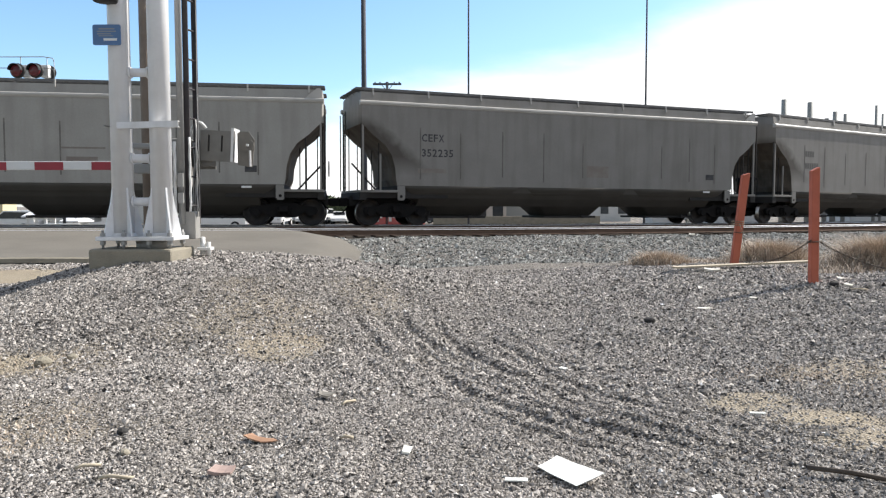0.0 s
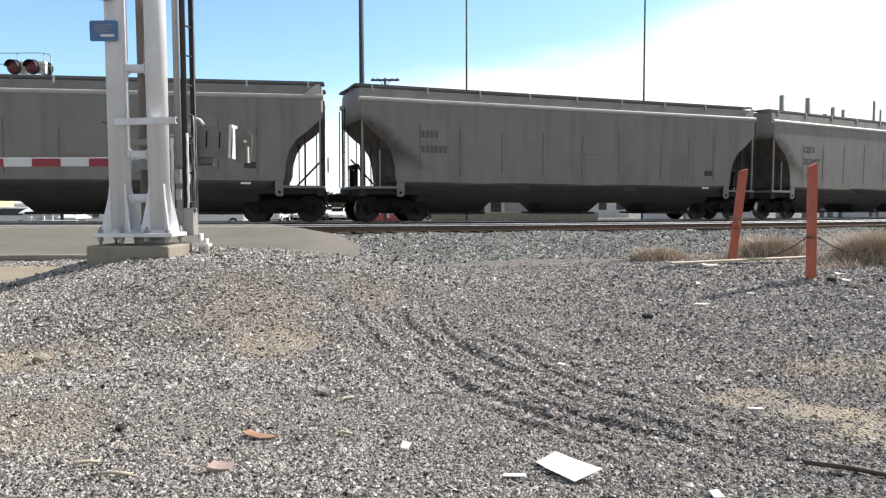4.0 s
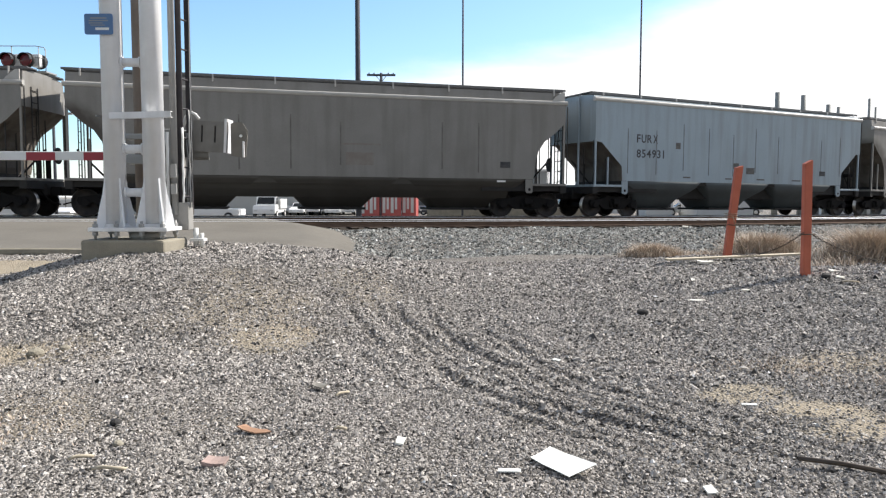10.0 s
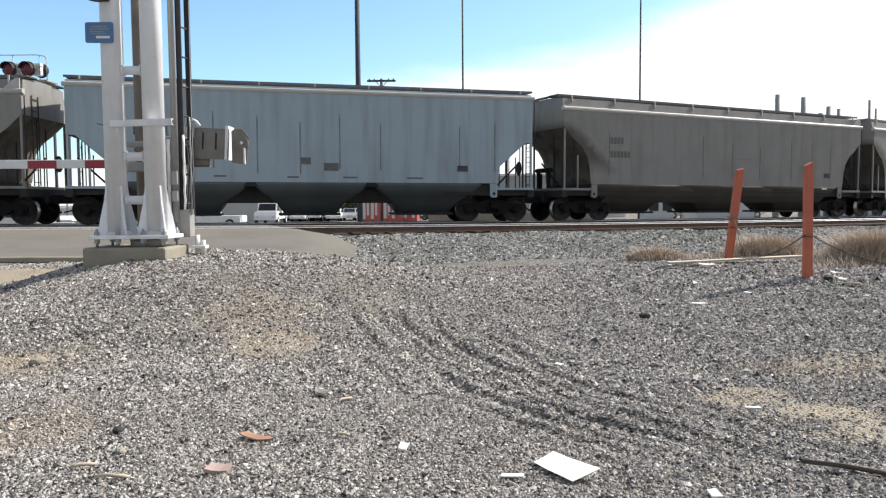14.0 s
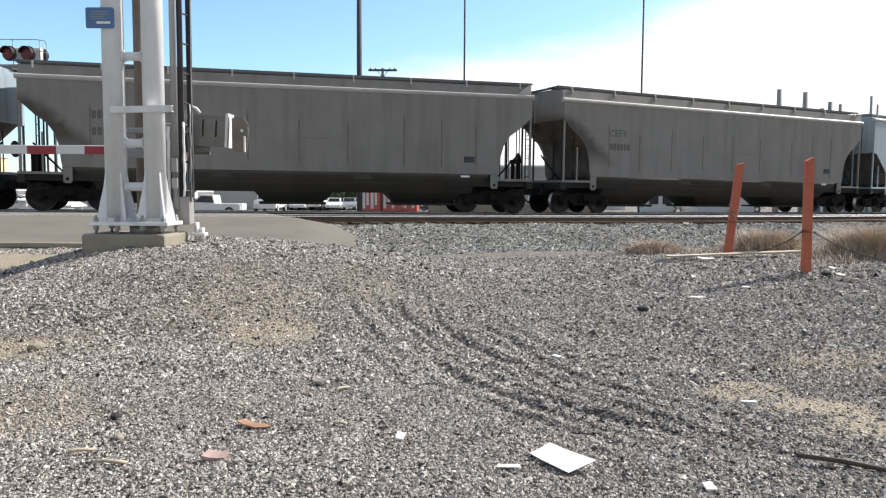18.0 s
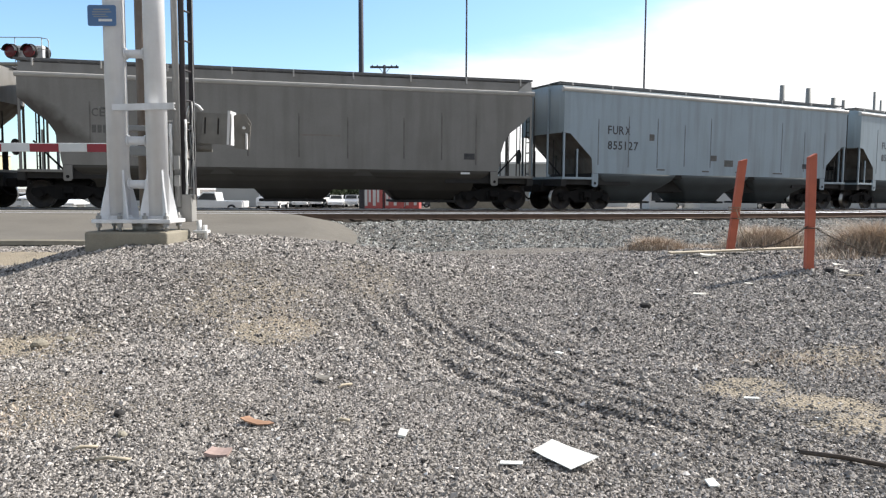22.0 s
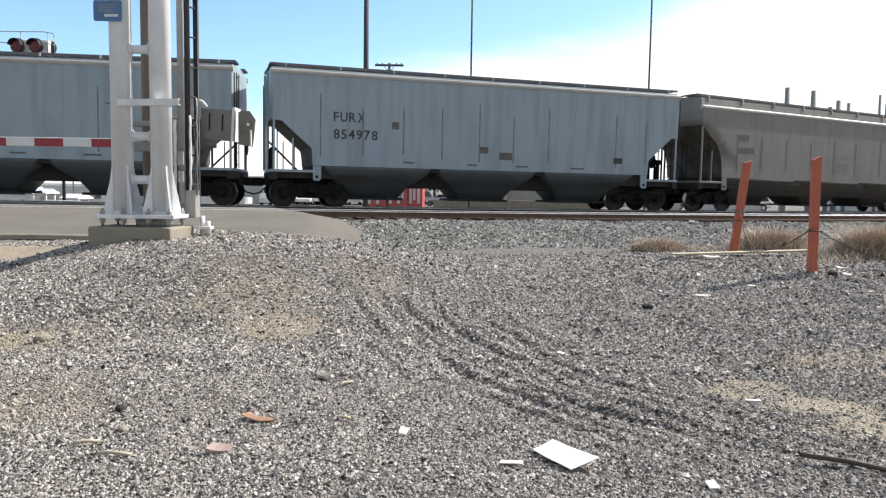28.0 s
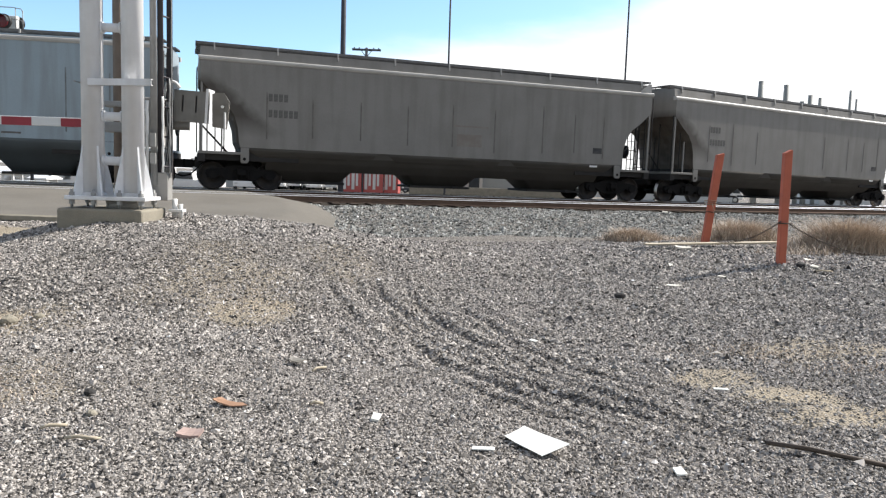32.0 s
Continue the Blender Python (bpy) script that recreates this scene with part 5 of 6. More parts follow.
# ---- litter ----
def flat_scrap(name, outline, thick, mat, x, y, rz, label, category, tilt=(0, 0), lift=0.02, curl=0.0):
    bm = bmesh.new()
    prism(bm, outline, "z", 0, thick)
    if curl:
        bmesh.ops.subdivide_edges(bm, edges=bm.edges[:], cuts=2, use_grid_fill=True)
        for v in bm.verts:
            v.co.z += curl * (v.co.x ** 2) * 4 + curl * 0.015 * math.sin(v.co.y * 40)
    return tagged(part(name, bm, mat, None, "", pose(x, y, gz(x, y) + lift, tilt[0], tilt[1], rz)), label, category)


flat_scrap("paper_sheet", [(-0.149, 0.05), (0.011, -0.17), (0.167, -0.07), (-0.028, 0.19)], 0.003, M["paper"], 0.6, 3.62, 0, "creased white card lying on the gravel", "paper", (4, -3), 0.034, 0.1)
flat_scrap("card_scrap", [(-0.1, -0.03), (0.02, -0.045), (0.11, -0.02), (0.06, 0.03), (-0.03, 0.025), (-0.08, 0.045)], 0.006, M["chip"], -1.08, 4.15, -12, "torn orange-brown card scrap, curled", "litter", (-10, 6), 0.014, 0.4)
flat_scrap("paper_scrap", [(-0.03, -0.015), (0.01, -0.025), (0.034, 0.012), (-0.008, 0.028)], 0.012, M["paper"], -0.23, 3.92, 20, "small crumpled white paper", "litter", (8, 5), 0.013, 0.8)
flat_scrap("paper_scrap", [(-0.06, -0.014), (0.055, -0.02), (0.06, 0.012), (-0.05, 0.018)], 0.006, M["paper"], 0.33, 3.53, 6, "thin strip of white paper", "litter", (4, 2), 0.013)
flat_scrap("cloth_scrap", [(-0.06, -0.025), (0.05, -0.03), (0.07, 0.015), (-0.03, 0.03)], 0.018, M["pink"], -1.135, 3.57, 10, "faded pink scrap half buried in gravel", "litter", (6, 6), 0.013, 0.6)
flat_scrap("paper_scrap", [(-0.04, -0.015), (0.03, -0.03), (0.045, 0.02), (-0.01, 0.03)], 0.008, M["paper"], 1.255, 3.36, 40, "small scrap of white paper on gravel", "litter", (5, 5), 0.013, 0.5)
flat_scrap("paper_scrap", [(-0.1, -0.03), (-0.02, -0.012), (0.03, -0.04), (0.11, 0.005), (0.04, 0.03), (-0.05, 0.03)], 0.008, M["grubby"], 2.87, 8.24, 5, "torn scrap of white paper on gravel", "litter", (5, 3), 0.013, 0.3)
flat_scrap("paper_scrap", [(-0.14, -0.05), (0.12, -0.05), (0.14, 0.04), (-0.1, 0.05)], 0.03, M["grubby"], 3.97, 11.09, 8, "crushed white paper cup by the board", "litter", (8, 3), 0.013, 0.2)
flat_scrap("paper_scrap", [(-0.05, -0.03), (0.03, -0.04), (0.055, 0.02), (-0.02, 0.035)], 0.02, M["grubby"], 5.1, 9.6, 30, "crumpled white wrapper by an orange post", "litter", (12, 6), 0.013, 0.4)
flat_scrap("paper_scrap", [(-0.05, -0.012), (0.05, -0.016), (0.055, 0.012), (-0.045, 0.014)], 0.006, M["paper"], 2.01, 4.73, 2, "thin strip of white paper on gravel", "litter", (4, 2), 0.013)
flat_scrap("paper_scrap", [(-0.035, -0.02), (0.03, -0.025), (0.04, 0.015), (-0.02, 0.025)], 0.008, M["paper"], 0.974, 6.19, -25, "small scrap of white paper in a rut", "litter", (5, 5), 0.013)
flat_scrap("card_scrap", [(-0.06, -0.02), (0.01, -0.03), (0.07, 0.012), (0.0, 0.028), (-0.05, 0.02)], 0.006, M["dark_case"], -0.864, 5.126, 6, "dark curled scrap of card on gravel", "litter", (-14, 5), 0.03, 1.2)
flat_scrap("paper_scrap", [(-0.05, -0.03), (0.02, -0.05), (0.05, 0.0), (0.01, 0.05), (-0.02, 0.01)], 0.008, M["grubby"], 3.31, 9.67, 30, "curled scrap of white paper on gravel", "litter", (10, 5), 0.025, 1.0)
flat_scrap("paper_scrap", [(-0.05, -0.016), (0.04, -0.02), (0.05, 0.014), (-0.03, 0.02)], 0.008, M["grubby"], 3.61, 8.69, -20, "small scrap of white paper on gravel", "litter", (6, 4), 0.02, 0.3)
flat_scrap("paper_scrap", [(-0.055, -0.02), (0.03, -0.035), (0.06, 0.01), (0.01, 0.02), (-0.02, 0.035)], 0.016, M["grubby"], 4.92, 9.04, -15, "crumpled white wrapper on dark soil by an orange post", "litter", (10, 8), 0.02, 0.5)
flat_scrap("paper_scrap", [(-0.12, -0.05), (0.1, -0.06), (0.13, 0.03), (-0.05, 0.06)], 0.04, M["grubby"], 7.99, 24.22, 10, "torn white paper lying on the track ballast", "litter", (10, 6), 0.05, 0.2)
for x, y, rz, ln, mt, lb in ((-1.627, 3.51, 3, 0.17, "wood", "short pale stick on the gravel"), (-0.58, 4.11, 4, 0.07, "wood", "short pale stick on the gravel"), (4.96, 8.88, 8, 0.24, "wood", "short pale stick by an orange post"), (2.12, 3.6, -26, 0.6, "chain", "dark bent metal strip lying in the gravel"), (-1.86, 3.7, 28, 0.12, "wood", "short pale stick on the gravel"), (-0.69, 5.0, 56, 0.14, "wood", "short pale stick on the gravel")):
    bm = bmesh.new()
    tube(bm, [(-ln / 2, 0, 0), (-ln / 6, 0.006, 0.008), (ln / 5, -0.004, 0.006), (ln / 2, 0.004, 0)], 0.009 if mt != "chain" else 0.013, 6)
    tagged(part("stick" if mt != "chain" else "metal_strip", bm, M[mt], None, "", pose(x, y, gz(x, y) + 0.02, 0, 2, rz)), lb, "stick" if mt != "chain" else "scrap metal")
for x, y, r, mt, lb in ((2.13, 7.74, 0.06, "car_under", "dark lump of rock on the gravel"), (4.8, 9.14, 0.06, "car_under", "dark lump of rock by an orange post"), (-1.99, 4.39, 0.035, "car_under", "dark lump of rock on the gravel"), (-1.78, 3.95, 0.03, "concrete", "pale rounded stone on the gravel"), (-3.42, 6.1, 0.07, "concrete", "pale brown stone on bare dirt"), (-3.25, 6.25, 0.05, "concrete", "pale brown stone on bare dirt")):
    bm = bmesh.new()
    bmesh.ops.create_icosphere(bm, subdivisions=2, radius=r)
    for v in bm.verts:
        v.co *= 1 + 0.35 * noise.noise(v.co * 22 + Vector((x, y, 0)))
        v.co.z *= 0.7
    tagged(part("rock", bm, M[mt], None, "", pose(x, y, gz(x, y) + r * 0.35)), lb, "rock")


# ---- beyond the tracks ----
def vehicle(name, x, y, rz, mat, kind, label, group="vehicles parked beyond the tracks"):
    """A parked vehicle: body, glasshouse, windows, wheels."""
    v = thing(name, pose(x, y, gz(x, y), 0, 0, rz), label, "truck" if "truck" in name else "car", group)
    prof = {"sedan": ([(-2.2, 0.35), (-2.25, 0.75), (-2.0, 0.92), (-1.1, 0.98), (0.95, 0.98), (1.9, 0.82), (2.2, 0.65), (2.22, 0.35)], [(-1.5, 0.96), (-0.85, 1.42), (0.35, 1.44), (1.1, 0.96)], 0.86),
            "suv": ([(-2.3, 0.42), (-2.32, 1.0), (-2.2, 1.1), (1.0, 1.1), (2.1, 0.98), (2.3, 0.75), (2.3, 0.42)], [(-2.15, 1.08), (-1.95, 1.72), (0.25, 1.75), (0.95, 1.08)], 0.92),
            "pickup": ([(-2.7, 0.5), (-2.72, 1.08), (-0.4, 1.08), (1.2, 1.12), (2.5, 1.05), (2.7, 0.8), (2.7, 0.45)], [(-0.55, 1.06), (-0.4, 1.8), (0.7, 1.82), (1.3, 1.1)], 0.95),
            "boxtruck": ([(-3.0, 0.6), (-3.0, 0.9), (1.0, 0.9), (1.0, 1.35), (2.6, 1.3), (2.8, 0.9), (2.8, 0.5)], [(0.6, 1.3), (0.6, 2.15), (1.45, 2.15), (1.95, 1.3)], 1.05)}[kind]
    body, cab, w = prof
    bm = bmesh.new()
    prism(bm, body, "y", -w, w)
    bmesh.ops.bevel(bm, geom=bm.edges[:], offset=0.05, segments=2, affect="EDGES")
    part("body", bm, mat, v)
    bm = bmesh.new()
    prism(bm, cab, "y", -w + 0.12, w - 0.12)
    bmesh.ops.bevel(bm, geom=bm.edges[:], offset=0.05, segments=2, affect="EDGES")
    part("cab", bm, mat, v)
    c = [(cab[0][0] * 0.8 + cab[1][0] * 0.2, cab[0][1] + 0.08), (cab[1][0] + 0.08, cab[1][1] - 0.1), (cab[2][0] - 0.08, cab[2][1] - 0.1), (cab[3][0] * 0.85 + cab[2][0] * 0.15, cab[3][1] + 0.08)]
    for s in (-1, 1):
        bm = bmesh.new()
        prism(bm, c, "y", s * (w - 0.11) - 0.006, s * (w - 0.11) + 0.006)
        part("window", bm, M["glass_dark"], v)
    bm = bmesh.new()
    a, b = Vector((cab[3][0], 0, cab[3][1])), Vector((cab[2][0], 0, cab[2][1]))
    d, nrm = b - a, Vector((a.z - b.z, 0, b.x - a.x)).normalized()
    nrm = -nrm if nrm.x < 0 else nrm
    q = [a + d * 0.12 + nrm * 0.012, a + d * 0.88 + nrm * 0.012]
    vs = [bm.verts.new((p.x, y_, p.z)) for p, y_ in ((q[0], -w + 0.22), (q[0], w - 0.22), (q[1], w - 0.28), (q[1], -w + 0.28))]
    bm.faces.new(vs)
    bmesh.ops.solidify(bm, geom=bm.faces[:], thickness=0.01)
    part("windscreen", bm, M["glass_dark"], v)
    r = 0.33 if kind == "sedan" else 0.4
    xs = body[0][0] + 0.85, body[-1][0] - 0.85
    for wx in xs:
        for s in (-1, 1):
            bm = bmesh.new()
            lathe(bm, [(0.02, -0.1), (r * 0.6, -0.11), (r * 0.62, -0.09), (r, -0.09), (r, 0.1), (0.02, 0.1)], "y", 18)
            wh = part("wheel", bm, M["tyre"], v, "", pose(wx, s * (w - 0.05), r, 0, 0, 0 if s < 0 else 180))
            part("rim", lathe(bmesh.new(), [(0.02, -0.13), (r * 0.55, -0.12), (r * 0.58, -0.1)], "y", 14), M["far_white"], wh)
    for s in (-1, 1):
        bm = bmesh.new()
        box(bm, body[-1][0] - 0.05, body[-1][0] + 0.02, s * (w - 0.3) - 0.14, s * (w - 0.3) + 0.14, body[-2][1] - 0.16, body[-2][1] - 0.02, bevel=0.02)
        part("headlight", bm, M["far_white"], v)
    if kind == "boxtruck":
        bm = bmesh.new()
        box(bm, -3.1, 0.5, -1.15, 1.15, 0.95, 1.9, bevel=0.03)
        part("cargo_box", bm, M["far_white"], v)
    return v


W, S_, D_ = M["car_white"], M["car_silver"], M["car_dark"]
vehicle("box_truck", -16.9, 72, -88, W, "boxtruck", "white flat-nosed truck facing the tracks")
vehicle("sport_utility_car", -32.7, 55, 175, W, "suv", "white sport utility car with dark windows, parked")
vehicle("pickup_truck", -19.8, 63, 176, W, "pickup", "white pickup truck parked beyond the tracks")
for vx, vy, vr, paint_, vk, vl in ((-17.6, 86, -84, S_, "suv", "silver sport utility car parked nose out"), (-16.2, 84, -92, W, "sedan", "white sedan parked nose out in a row"),
                                   (-14.6, 85, -95, W, "suv", "white sport utility car parked nose out in a row"), (-12.4, 84, -86, W, "sedan", "white sedan parked nose out in a row"),
                                   (-10.9, 86, -90, S_, "sedan", "silver sedan parked nose out in a row"), (-8.6, 88, -98, D_, "sedan", "dark sedan parked nose out in a row"),
                                   (-0.8, 86, 178, W, "sedan", "white sedan parked side-on beyond the tracks"), (-2.9, 80, -60, D_, "suv", "dark car parked at an angle"),
                                   (3.6, 88, 172, S_, "sedan", "silver sedan parked by the sheds"), (-23.5, 70, 160, W, "sedan", "white sedan parked beyond the crossing")):
    vehicle("parked_car", vx, vy, vr, paint_, vk, vl)
vehicle("box_truck", -27.2, 56, 6, W, "boxtruck", "white box truck parked side-on beyond the crossing")
vehicle("parked_car", 11.0, 78, 184, W, "suv", "white car parked by the sheds")
vehicle("parked_car", 27.5, 84, 176, S_, "sedan", "silver car parked by the sheds")
vehicle("parked_car", 34.0, 84, 176, W, "suv", "white car parked by the sheds")


bm = bmesh.new()
prism(bm, [(0.75 * math.cos(a), 0.3 * math.sin(a)) for a in [2 * math.pi * k / 16 for k in range(16)]], "z", -0.1, 0.11)
tagged(part("median_nose", bm, M["car_white"], None, "", pose(-15.3, 29.0, gz(-15.3, 29.0) + 0.02)), "low white-painted concrete median nose on the road", "median")


def trailer(x, y, rz, mat, label, ln=6.0):
    t = thing("cargo_trailer", pose(x, y, gz(x, y), 0, 0, rz), label, "trailer", "red and white trailers")
    bm = bmesh.new()
    box(bm, -ln / 2, ln / 2, -1.2, 1.2, 0.3, 3.0, bevel=0.03)
    part("box", bm, mat, t)
    for k in range(int(ln / 0.34)):
        bm = bmesh.new()
        x0 = -ln / 2 + 0.2 + 0.34 * k
        box(bm, x0 - 0.12, x0 + 0.12 - 0.05 * (k % 2), -1.24, -1.2, 0.75 + 0.3 * (k % 2), 2.9)
        part("panel", bm, M["far_white"], t)
    bm = bmesh.new()
    box(bm, -ln / 2 + 0.05, ln / 2 - 0.05, -0.5, 0.5, 0.12, 0.3)
    part("chassis", bm, M["car_under"], t)
    for wx in (-ln / 2 + 0.5, ln / 2 - 0.5):
        for s in (-1, 1):
            part("wheel", lathe(bmesh.new(), [(0.02, -0.14), (0.3, -0.14), (0.48, -0.12), (0.48, 0.12), (0.02, 0.12)], "y", 16), M["tyre"], t, "", pose(wx, s * 1.0, 0.48))
    return t


trailer(-6.05, 62, 3, M["far_red"], "red box trailer with white panels", 1.55)
trailer(-4.3, 62.4, 2, M["far_red"], "red box trailer with white panels, parked beside another", 1.6)
trailer(-2.75, 63.0, -3, M["far_red"], "faded red box trailer with white panels", 1.2)


def shed(name, x, y, w, d, h, wall_mat, label, gable=0.0, windows=0):
    b = thing(name, pose(x, y, -1.35), label, "building", "buildings beyond the tracks")
    bm = bmesh.new()
    if gable:
        prism(bm, [(-w / 2, 0), (w / 2, 0), (w / 2, h), (0, h + gable), (-w / 2, h)], "y", 0, d)
    else:
        box(bm, -w / 2, w / 2, 0, d, 0, h)
    part("wall", bm, wall_mat, b)
    bm = bmesh.new()
    if gable:
        for s in (-1, 1):
            prism(bm, [(0, h + gable), (s * (w / 2 + 0.3), h - 0.3 * gable / (w / 2)), (s * (w / 2 + 0.3), h + 0.12 - 0.3 * gable / (w / 2)), (0, h + gable + 0.14)], "y", -0.3, d + 0.3)
    else:
        box(bm, -w / 2 - 0.15, w / 2 + 0.15, -0.15, d + 0.15, h, h + 0.2)
    part("roof", bm, M["far_white"], b)
    for k in range(windows):
        x0 = -w / 2 + w * (k + 0.5) / windows
        bm = bmesh.new()
        box(bm, x0 - 0.5, x0 + 0.5, -0.04, 0.02, 1.0, 2.1)
        part("window", bm, M["glass_dark"], b)
    return b


shed("warehouse", -21.3, 85, 10.4, 14, 3.0, M["far_wall"], "low gray metal warehouse with a pale roof edge")
shed("warehouse", -64.0, 92, 16, 3, 6.2, M["far_yellow"], "pale yellow warehouse with a flat roof")
shed("shed", 3.9, 70, 3.2, 5, 3.1, M["far_beige"], "small beige stucco shed with windows", 0, 2)
shed("warehouse", 8.0, 74, 5.0, 8, 4.7, M["far_gray"], "low gray metal warehouse by a shed")
shed("shed", 30.0, 78, 6.0, 6, 2.2, M["far_white"], "low white flat-roofed shed")
shed("shed", 47.0, 80, 7.0, 6, 2.2, M["far_white"], "low white flat-roofed shed")
shed("warehouse", 19.0, 95, 9.0, 8, 2.3, M["far_white"], "low white metal warehouse with dark windows", 0.5, 4)
shed("shed", 23.6, 80, 2.9, 4, 2.2, M["far_white"], "small white flat-roofed shed with dark windows", 0, 2)
shed("warehouse", -38.0, 88, 12, 8, 2.6, M["far_white"], "low white warehouse beyond the crossing")

shed("warehouse", -14.4, 92, 4.4, 8, 2.3, M["far_gray"], "low gray warehouse wall behind parked cars")


def rack(x, y, rz, w, h, posts, label):
    """An open white steel rack with uprights, beams and a canopy."""
    r = thing("storage_rack", pose(x, y, gz(x, y), 0, 0, rz), label, "rack", "white racks beyond the tracks")
    for k in range(posts):
        for yy in (0, 1.2):
            bm = bmesh.new()
            x0 = -w / 2 + w * k / (posts - 1)
            box(bm, x0 - 0.06, x0 + 0.06, yy - 0.06, yy + 0.06, 0, h)
            part("upright", bm, M["car_white"], r)
    for z in (h * 0.55, h - 0.1):
        for yy in (-0.07, 1.27):
            bm = bmesh.new()
            box(bm, -w / 2, w / 2, yy - 0.03, yy + 0.03, z - 0.06, z + 0.06)
            part("beam", bm, M["car_white"], r)
    bm = bmesh.new()
    prism(bm, [(-0.4, h), (1.6, h), (1.6, h + 0.08), (0.6, h + 0.35), (-0.4, h + 0.08)], "x", -w / 2 - 0.2, w / 2 + 0.2)
    part("canopy", bm, M["car_white"], r)


rack(-28.7, 51, 2, 1.3, 1.3, 3, "white steel rack under a small canopy")
rack(-25.2, 49, -3, 0.9, 1.0, 2, "low white steel rack")
bm = bmesh.new()
box(bm, -4.2, 9, -0.1, 0.1, 0, 1.22, bevel=0.02)
tagged(part("low_wall", bm, M["concrete"], None, "", pose(3.0, 58, gz(3, 58), 0, 0, 2)), "low pale concrete wall beyond the tracks", "wall")


def pole(name, x, y, r, top, mat, label, cat="pole"):
    p = thing(name, pose(x, y, gz(x, y)), label, cat, "poles beyond the tracks")
    part("shaft", rod(bmesh.new(), (0, 0, -0.3), (0, 0, top - gz(x, y)), r, r * 0.8, seg=12), mat, p)
    return p


pole("tall_pole", -5.45, 48, 0.19, 15.5, M["pole_dark"], "tall dark steel pole beyond the tracks")
for x, top in ((1.5, 15.75), (14.6, 15.85)):
    lp = pole("light_pole", x, 55, 0.08, top, M["pole_dark"], "thin tall light pole beyond the tracks", "light pole")
    zt = top - gz(x, 55)
    part("lamp_arm", tube(bmesh.new(), [(0, 0, zt - 0.05), (-0.03, 0, zt + 0.12), (-0.14, 0, zt + 0.24), (-0.3, 0, zt + 0.27)], 0.05, 8), M["pole_dark"], lp)
    part("lamp_head", box(bmesh.new(), -0.62, -0.28, -0.1, 0.1, zt + 0.22, zt + 0.32, bevel=0.03), M["galv"], lp)
pole("short_pole", -23.6, 45, 0.1, 6.55, M["pole_dark"], "short dark pole beyond the crossing")
lamp = pole("street_lamp", -26.6, 52, 0.05, 6.6, M["galv"], "thin street lamp with a small head", "street lamp")
bm = bmesh.new()
box(bm, 0.0, 0.7, -0.12, 0.12, 7.8, 7.95, bevel=0.03)
part("lamp_head", bm, M["galv"], lamp)
up = pole("utility_pole", -5.6, 68, 0.15, 12.05, M["pole_dark"], "wooden utility pole with crossarm and insulators", "utility pole")
base_z = gz(-5.6, 68)
bm = bmesh.new()
box(bm, -1.3, 1.3, -0.07, 0.07, 11.77 - base_z, 11.95 - base_z, bevel=0.01)
part("crossarm", bm, M["pole_dark"], up)
for x in (-1.1, -0.65, 0.65, 1.1):
    bm = bmesh.new()
    lathe(bm, [(0.05, 0.0), (0.06, 0.05), (0.05, 0.1), (0.03, 0.12)], "z", 10)
    part("insulator", bm, M["pole_dark"], up, "", pose(x, 0, 11.95 - base_z))
for x in (-0.5, 0.5):
    bm = bmesh.new()
    rod(bm, (x, 0, 11.82 - base_z), (0, 0, 11.2 - base_z), 0.03, seg=6)
    part("brace", bm, M["pole_dark"], up)
for x, y, top, r in ((36.1, 80, 11.6, 0.3), (38.9, 80, 11.3, 0.3), (41.6, 80, 10.3, 0.26), (42.7, 80, 10.05, 0.2), (46.0, 80, 10.95, 0.15), (46.7, 80, 10.05, 0.12), (40.7, 80, 9.6, 0.22)):
    s_ = pole("exhaust_stack", x, y, r * 1.15, top + 0.45, M["far_gray"], "pale steel exhaust stack", "stack")
    bm = bmesh.new()
    lathe(bm, [(r * 0.82, 0), (r * 0.86, 0.01), (r * 0.86, 0.06), (r * 0.82, 0.07)], "z", 14)
    part("collar", bm, M["galv"], s_, "", pose(0, 0, top + 0.45 - gz(x, y) - 0.3))


def far_tree(x, y, h, spread_, seed):
    g = np.random.default_rng(seed)
    t = thing("tree", pose(x, y, gz(x, y)), "gray-green bushy tree, hazy behind the train", "tree", "trees beyond the tracks")
    bm = bmesh.new()
    tube(bm, [(0, 0, 0), (0.1, 0.05, h * 0.2), (0.0, 0.1, h * 0.45)], 0.16, 8)
    for k in range(6):
        a = k * 1.05
        tube(bm, [(0, 0.05, h * 0.3), (spread_ * 0.3 * math.cos(a), spread_ * 0.3 * math.sin(a), h * 0.5), (spread_ * 0.5 * math.cos(a), spread_ * 0.5 * math.sin(a), h * 0.72)], 0.06, 6)
    part("trunk", bm, M["bark"], t)
    n = 6500
    cl = g.normal(0, 1, (26, 3)) * (spread_ * 0.36, spread_ * 0.36, h * 0.17) + (0, 0, h * 0.62)
    p = cl[g.integers(0, 26, n)] + g.normal(0, 1, (n, 3)) * (spread_ * 0.13, spread_ * 0.13, h * 0.075)
    p[:, 2] = np.maximum(p[:, 2], 0.3)
    u = g.normal(0, 1, (n, 3))
    u /= np.linalg.norm(u, axis=1)[:, None]
    v = np.cross(u, g.normal(0, 1, (n, 3)))
    v /= np.linalg.norm(v, axis=1)[:, None]
    s = g.uniform(0.14, 0.36, n)[:, None]
    co = np.stack([p - s * u, p - 0.5 * s * v, p + s * u, p + 0.5 * s * v], 1).reshape(-1, 3)
    share("crown", mesh_of("crown", co, np.arange(n * 4).reshape(-1, 4), M["leaf"]), t)


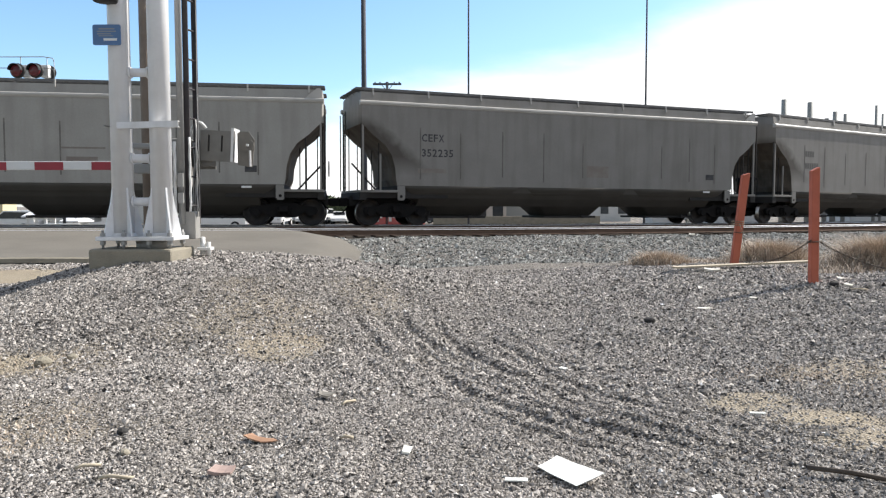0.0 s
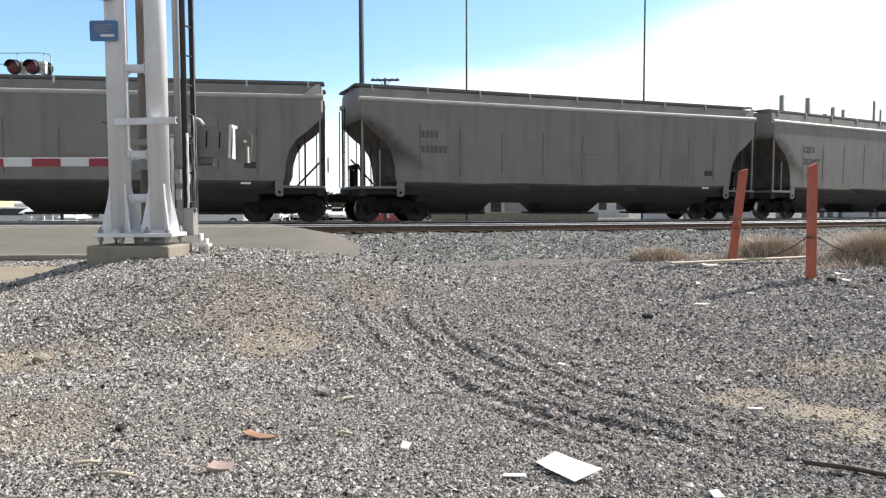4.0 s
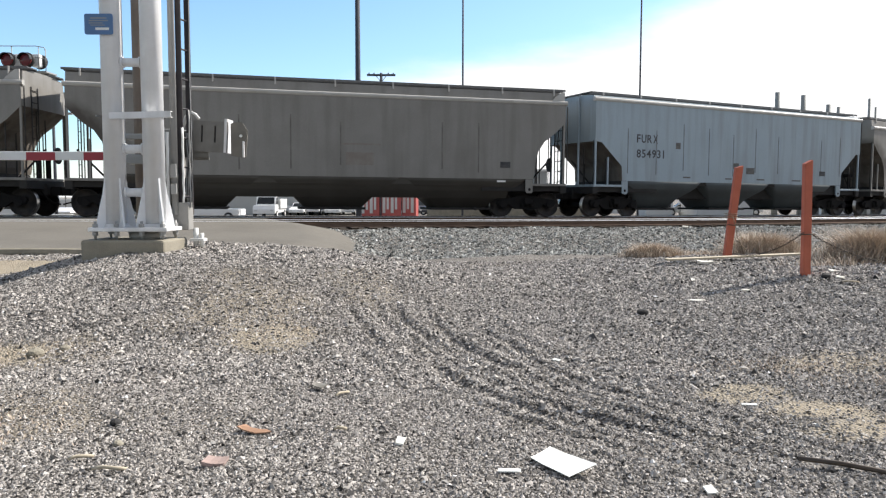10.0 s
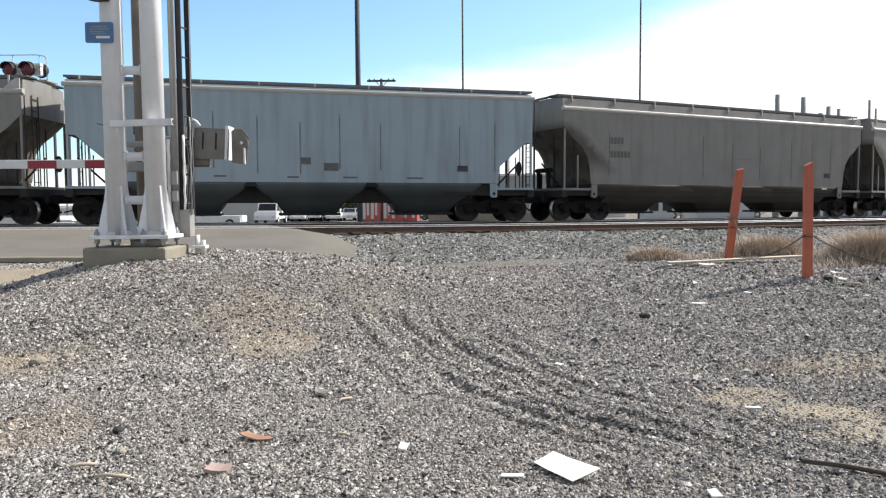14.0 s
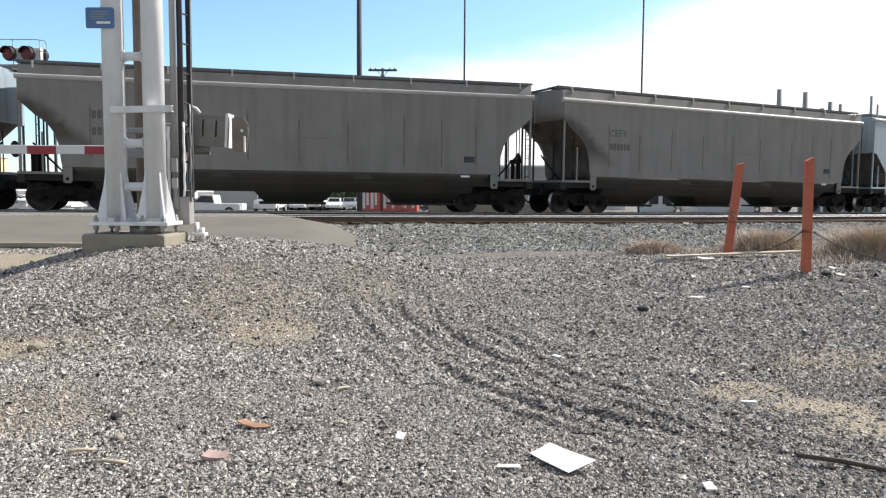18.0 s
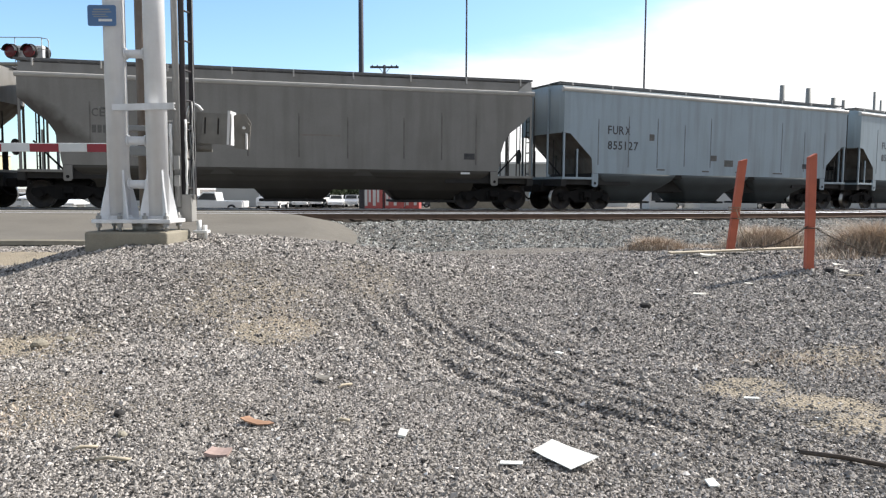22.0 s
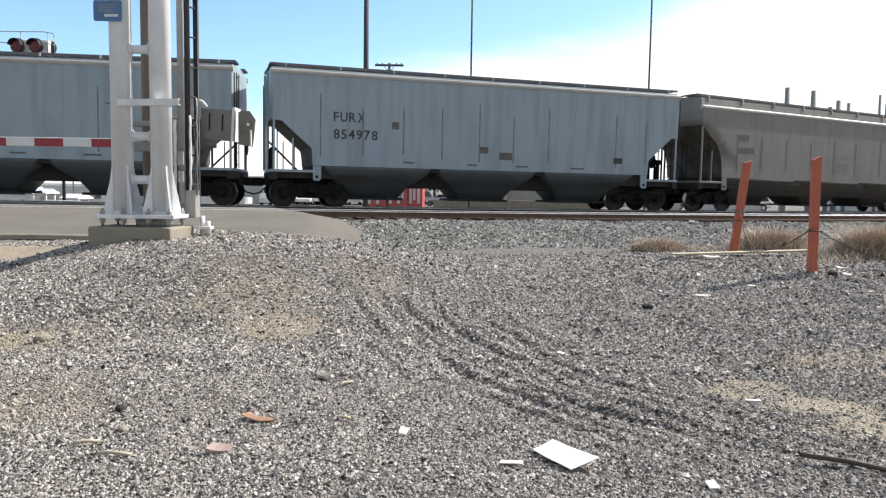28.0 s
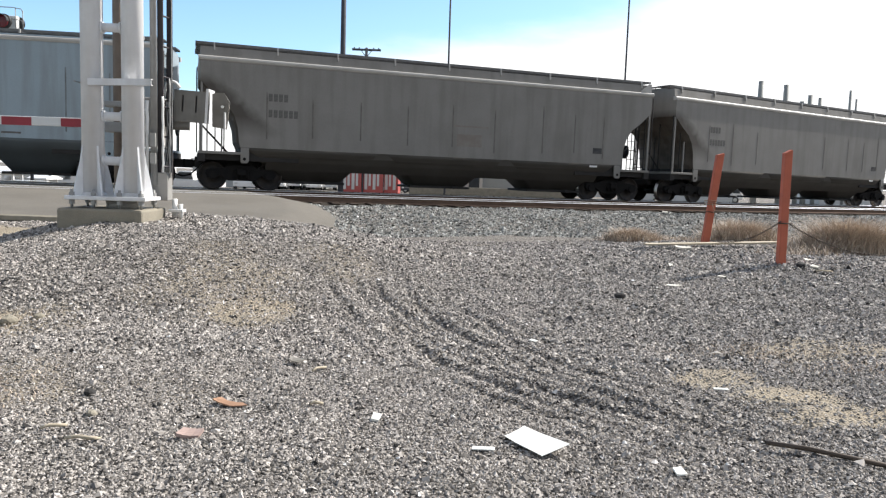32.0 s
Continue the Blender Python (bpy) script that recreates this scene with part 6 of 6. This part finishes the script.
for k, (x, y, h, sp_) in enumerate(((-2.0, 98, 7.0, 6.0), (4.5, 100, 6.2, 6.5), (-7.5, 104, 5.2, 5.0), (10.5, 106, 5.0, 6.0), (-13.4, 89.5, 2.7, 3.2), (-11.0, 90, 2.4, 2.6), (-62, 78, 4.4, 5.0))):
    far_tree(x, y, h, sp_, 40 + k)


# ---- loose stones ----
def stones(name, n, xr, yr, size, mat, seed, keepf, label, lift=0.2, whole=True):
    """A layer of loose crushed stones as one mesh; stones that are not whole are bedded in the ground, their undersides left off."""
    g = np.random.default_rng(seed)
    x, y = g.uniform(*xr, n), g.uniform(*yr, n)
    k = keepf(x, y, g)
    x, y = x[k], y[k]
    n = len(x)
    base = np.array([(1, 0, 0), (0, 1, 0), (-1, 0, 0), (0, -1, 0), (0.25, 0.2, 0.95), (-0.1, -0.25, -0.6)], dtype=float)
    tri = np.array([(0, 1, 4), (1, 2, 4), (2, 3, 4), (3, 0, 4), (1, 0, 5), (2, 1, 5), (3, 2, 5), (0, 3, 5)])
    if not whole:
        base, tri = base[:5] - (0, 0, 0.25), tri[:4]
    m = len(base)
    p = base[None] + g.uniform(-0.32, 0.32, (n, m, 3))
    r = size * np.exp(g.normal(0, 0.36, n))
    p = p * r[:, None, None] * np.stack([g.uniform(0.8, 1.3, n), g.uniform(0.65, 1.0, n), g.uniform(0.55, 1.05, n)], -1)[:, None, :]
    a, b = g.uniform(0, 2 * np.pi, n), g.normal(0, 0.35, n)
    ca, sa, cb, sb = np.cos(a)[:, None], np.sin(a)[:, None], np.cos(b)[:, None], np.sin(b)[:, None]
    X, Y, Z = p[..., 0], p[..., 1] * cb - p[..., 2] * sb, p[..., 1] * sb + p[..., 2] * cb
    X, Y = X * ca - Y * sa, X * sa + Y * ca
    co = np.stack([X + x[:, None], Y + y[:, None], Z + (ground_z(x, y) + lift * r)[:, None]], -1).reshape(-1, 3)
    f = (np.arange(n) * m)[:, None, None] + tri[None]
    return tagged(share(name, mesh_of(name, co, f.reshape(-1, 3), mat)), label, "gravel", kind="stuff")


def wedge(x, y, g):
    return (np.abs(x) < 0.64 * y + 0.4) & (is_road(x, y) < 0.3) & (g.uniform(0, 1, len(x)) > 1.0 * dirt(x, y)) & (near_of(x, y)[0] > 10.5)


stones("gravel_stones", 205000, (-3.8, 3.8), (2.1, 5.2), 0.0074, M["stone"], 11, wedge, "loose crushed gray gravel", 0.35, False)
stones("gravel_stones", 245000, (-6.3, 6.3), (5.2, 9.0), 0.0108, M["stone"], 12, wedge, "loose crushed gray gravel", 0.35, False)
stones("gravel_stones", 250000, (-8.0, 9.5), (9.0, 15.5), 0.0150, M["stone"], 13, wedge, "loose crushed gray gravel on the mound", 0.3, False)
stones("track_ballast", 190000, (-6.0, 27.0), (12.0, 30.0), 0.026, M["ballast"], 14,
       lambda x, y, g: (near_of(x, y)[0] > 5.95) & (near_of(x, y)[0] < 11.8) & (is_road(x, y) < 0.2) & (np.abs(x) < 0.66 * y), "coarse gray track ballast", 0.35, False)


def rolled(t):
    """Metres that the train has gone by t seconds."""
    return 4.6296 * t + 0.001101 * t * t - 0.00000811 * t ** 3


def motions():
    for car, s0, half in CARS:
        rows = []
        for k in np.arange(0, 32.1, 0.5):
            s = s0 - rolled(k)
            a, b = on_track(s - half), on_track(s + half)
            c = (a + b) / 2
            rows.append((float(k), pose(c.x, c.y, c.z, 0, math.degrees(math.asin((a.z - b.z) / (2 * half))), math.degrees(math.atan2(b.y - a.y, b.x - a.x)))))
        walk(car, rows)
    ts = [k * 4 / 30 for k in range(241)]
    for n, w in enumerate(WHEELS):
        x = w.matrix_basis.translation.x
        walk(w, [(t, pose(x, 0, 0.482, 0, -math.degrees(rolled(t) / 0.482) + 37 * n, 0)) for t in ts])


motions()
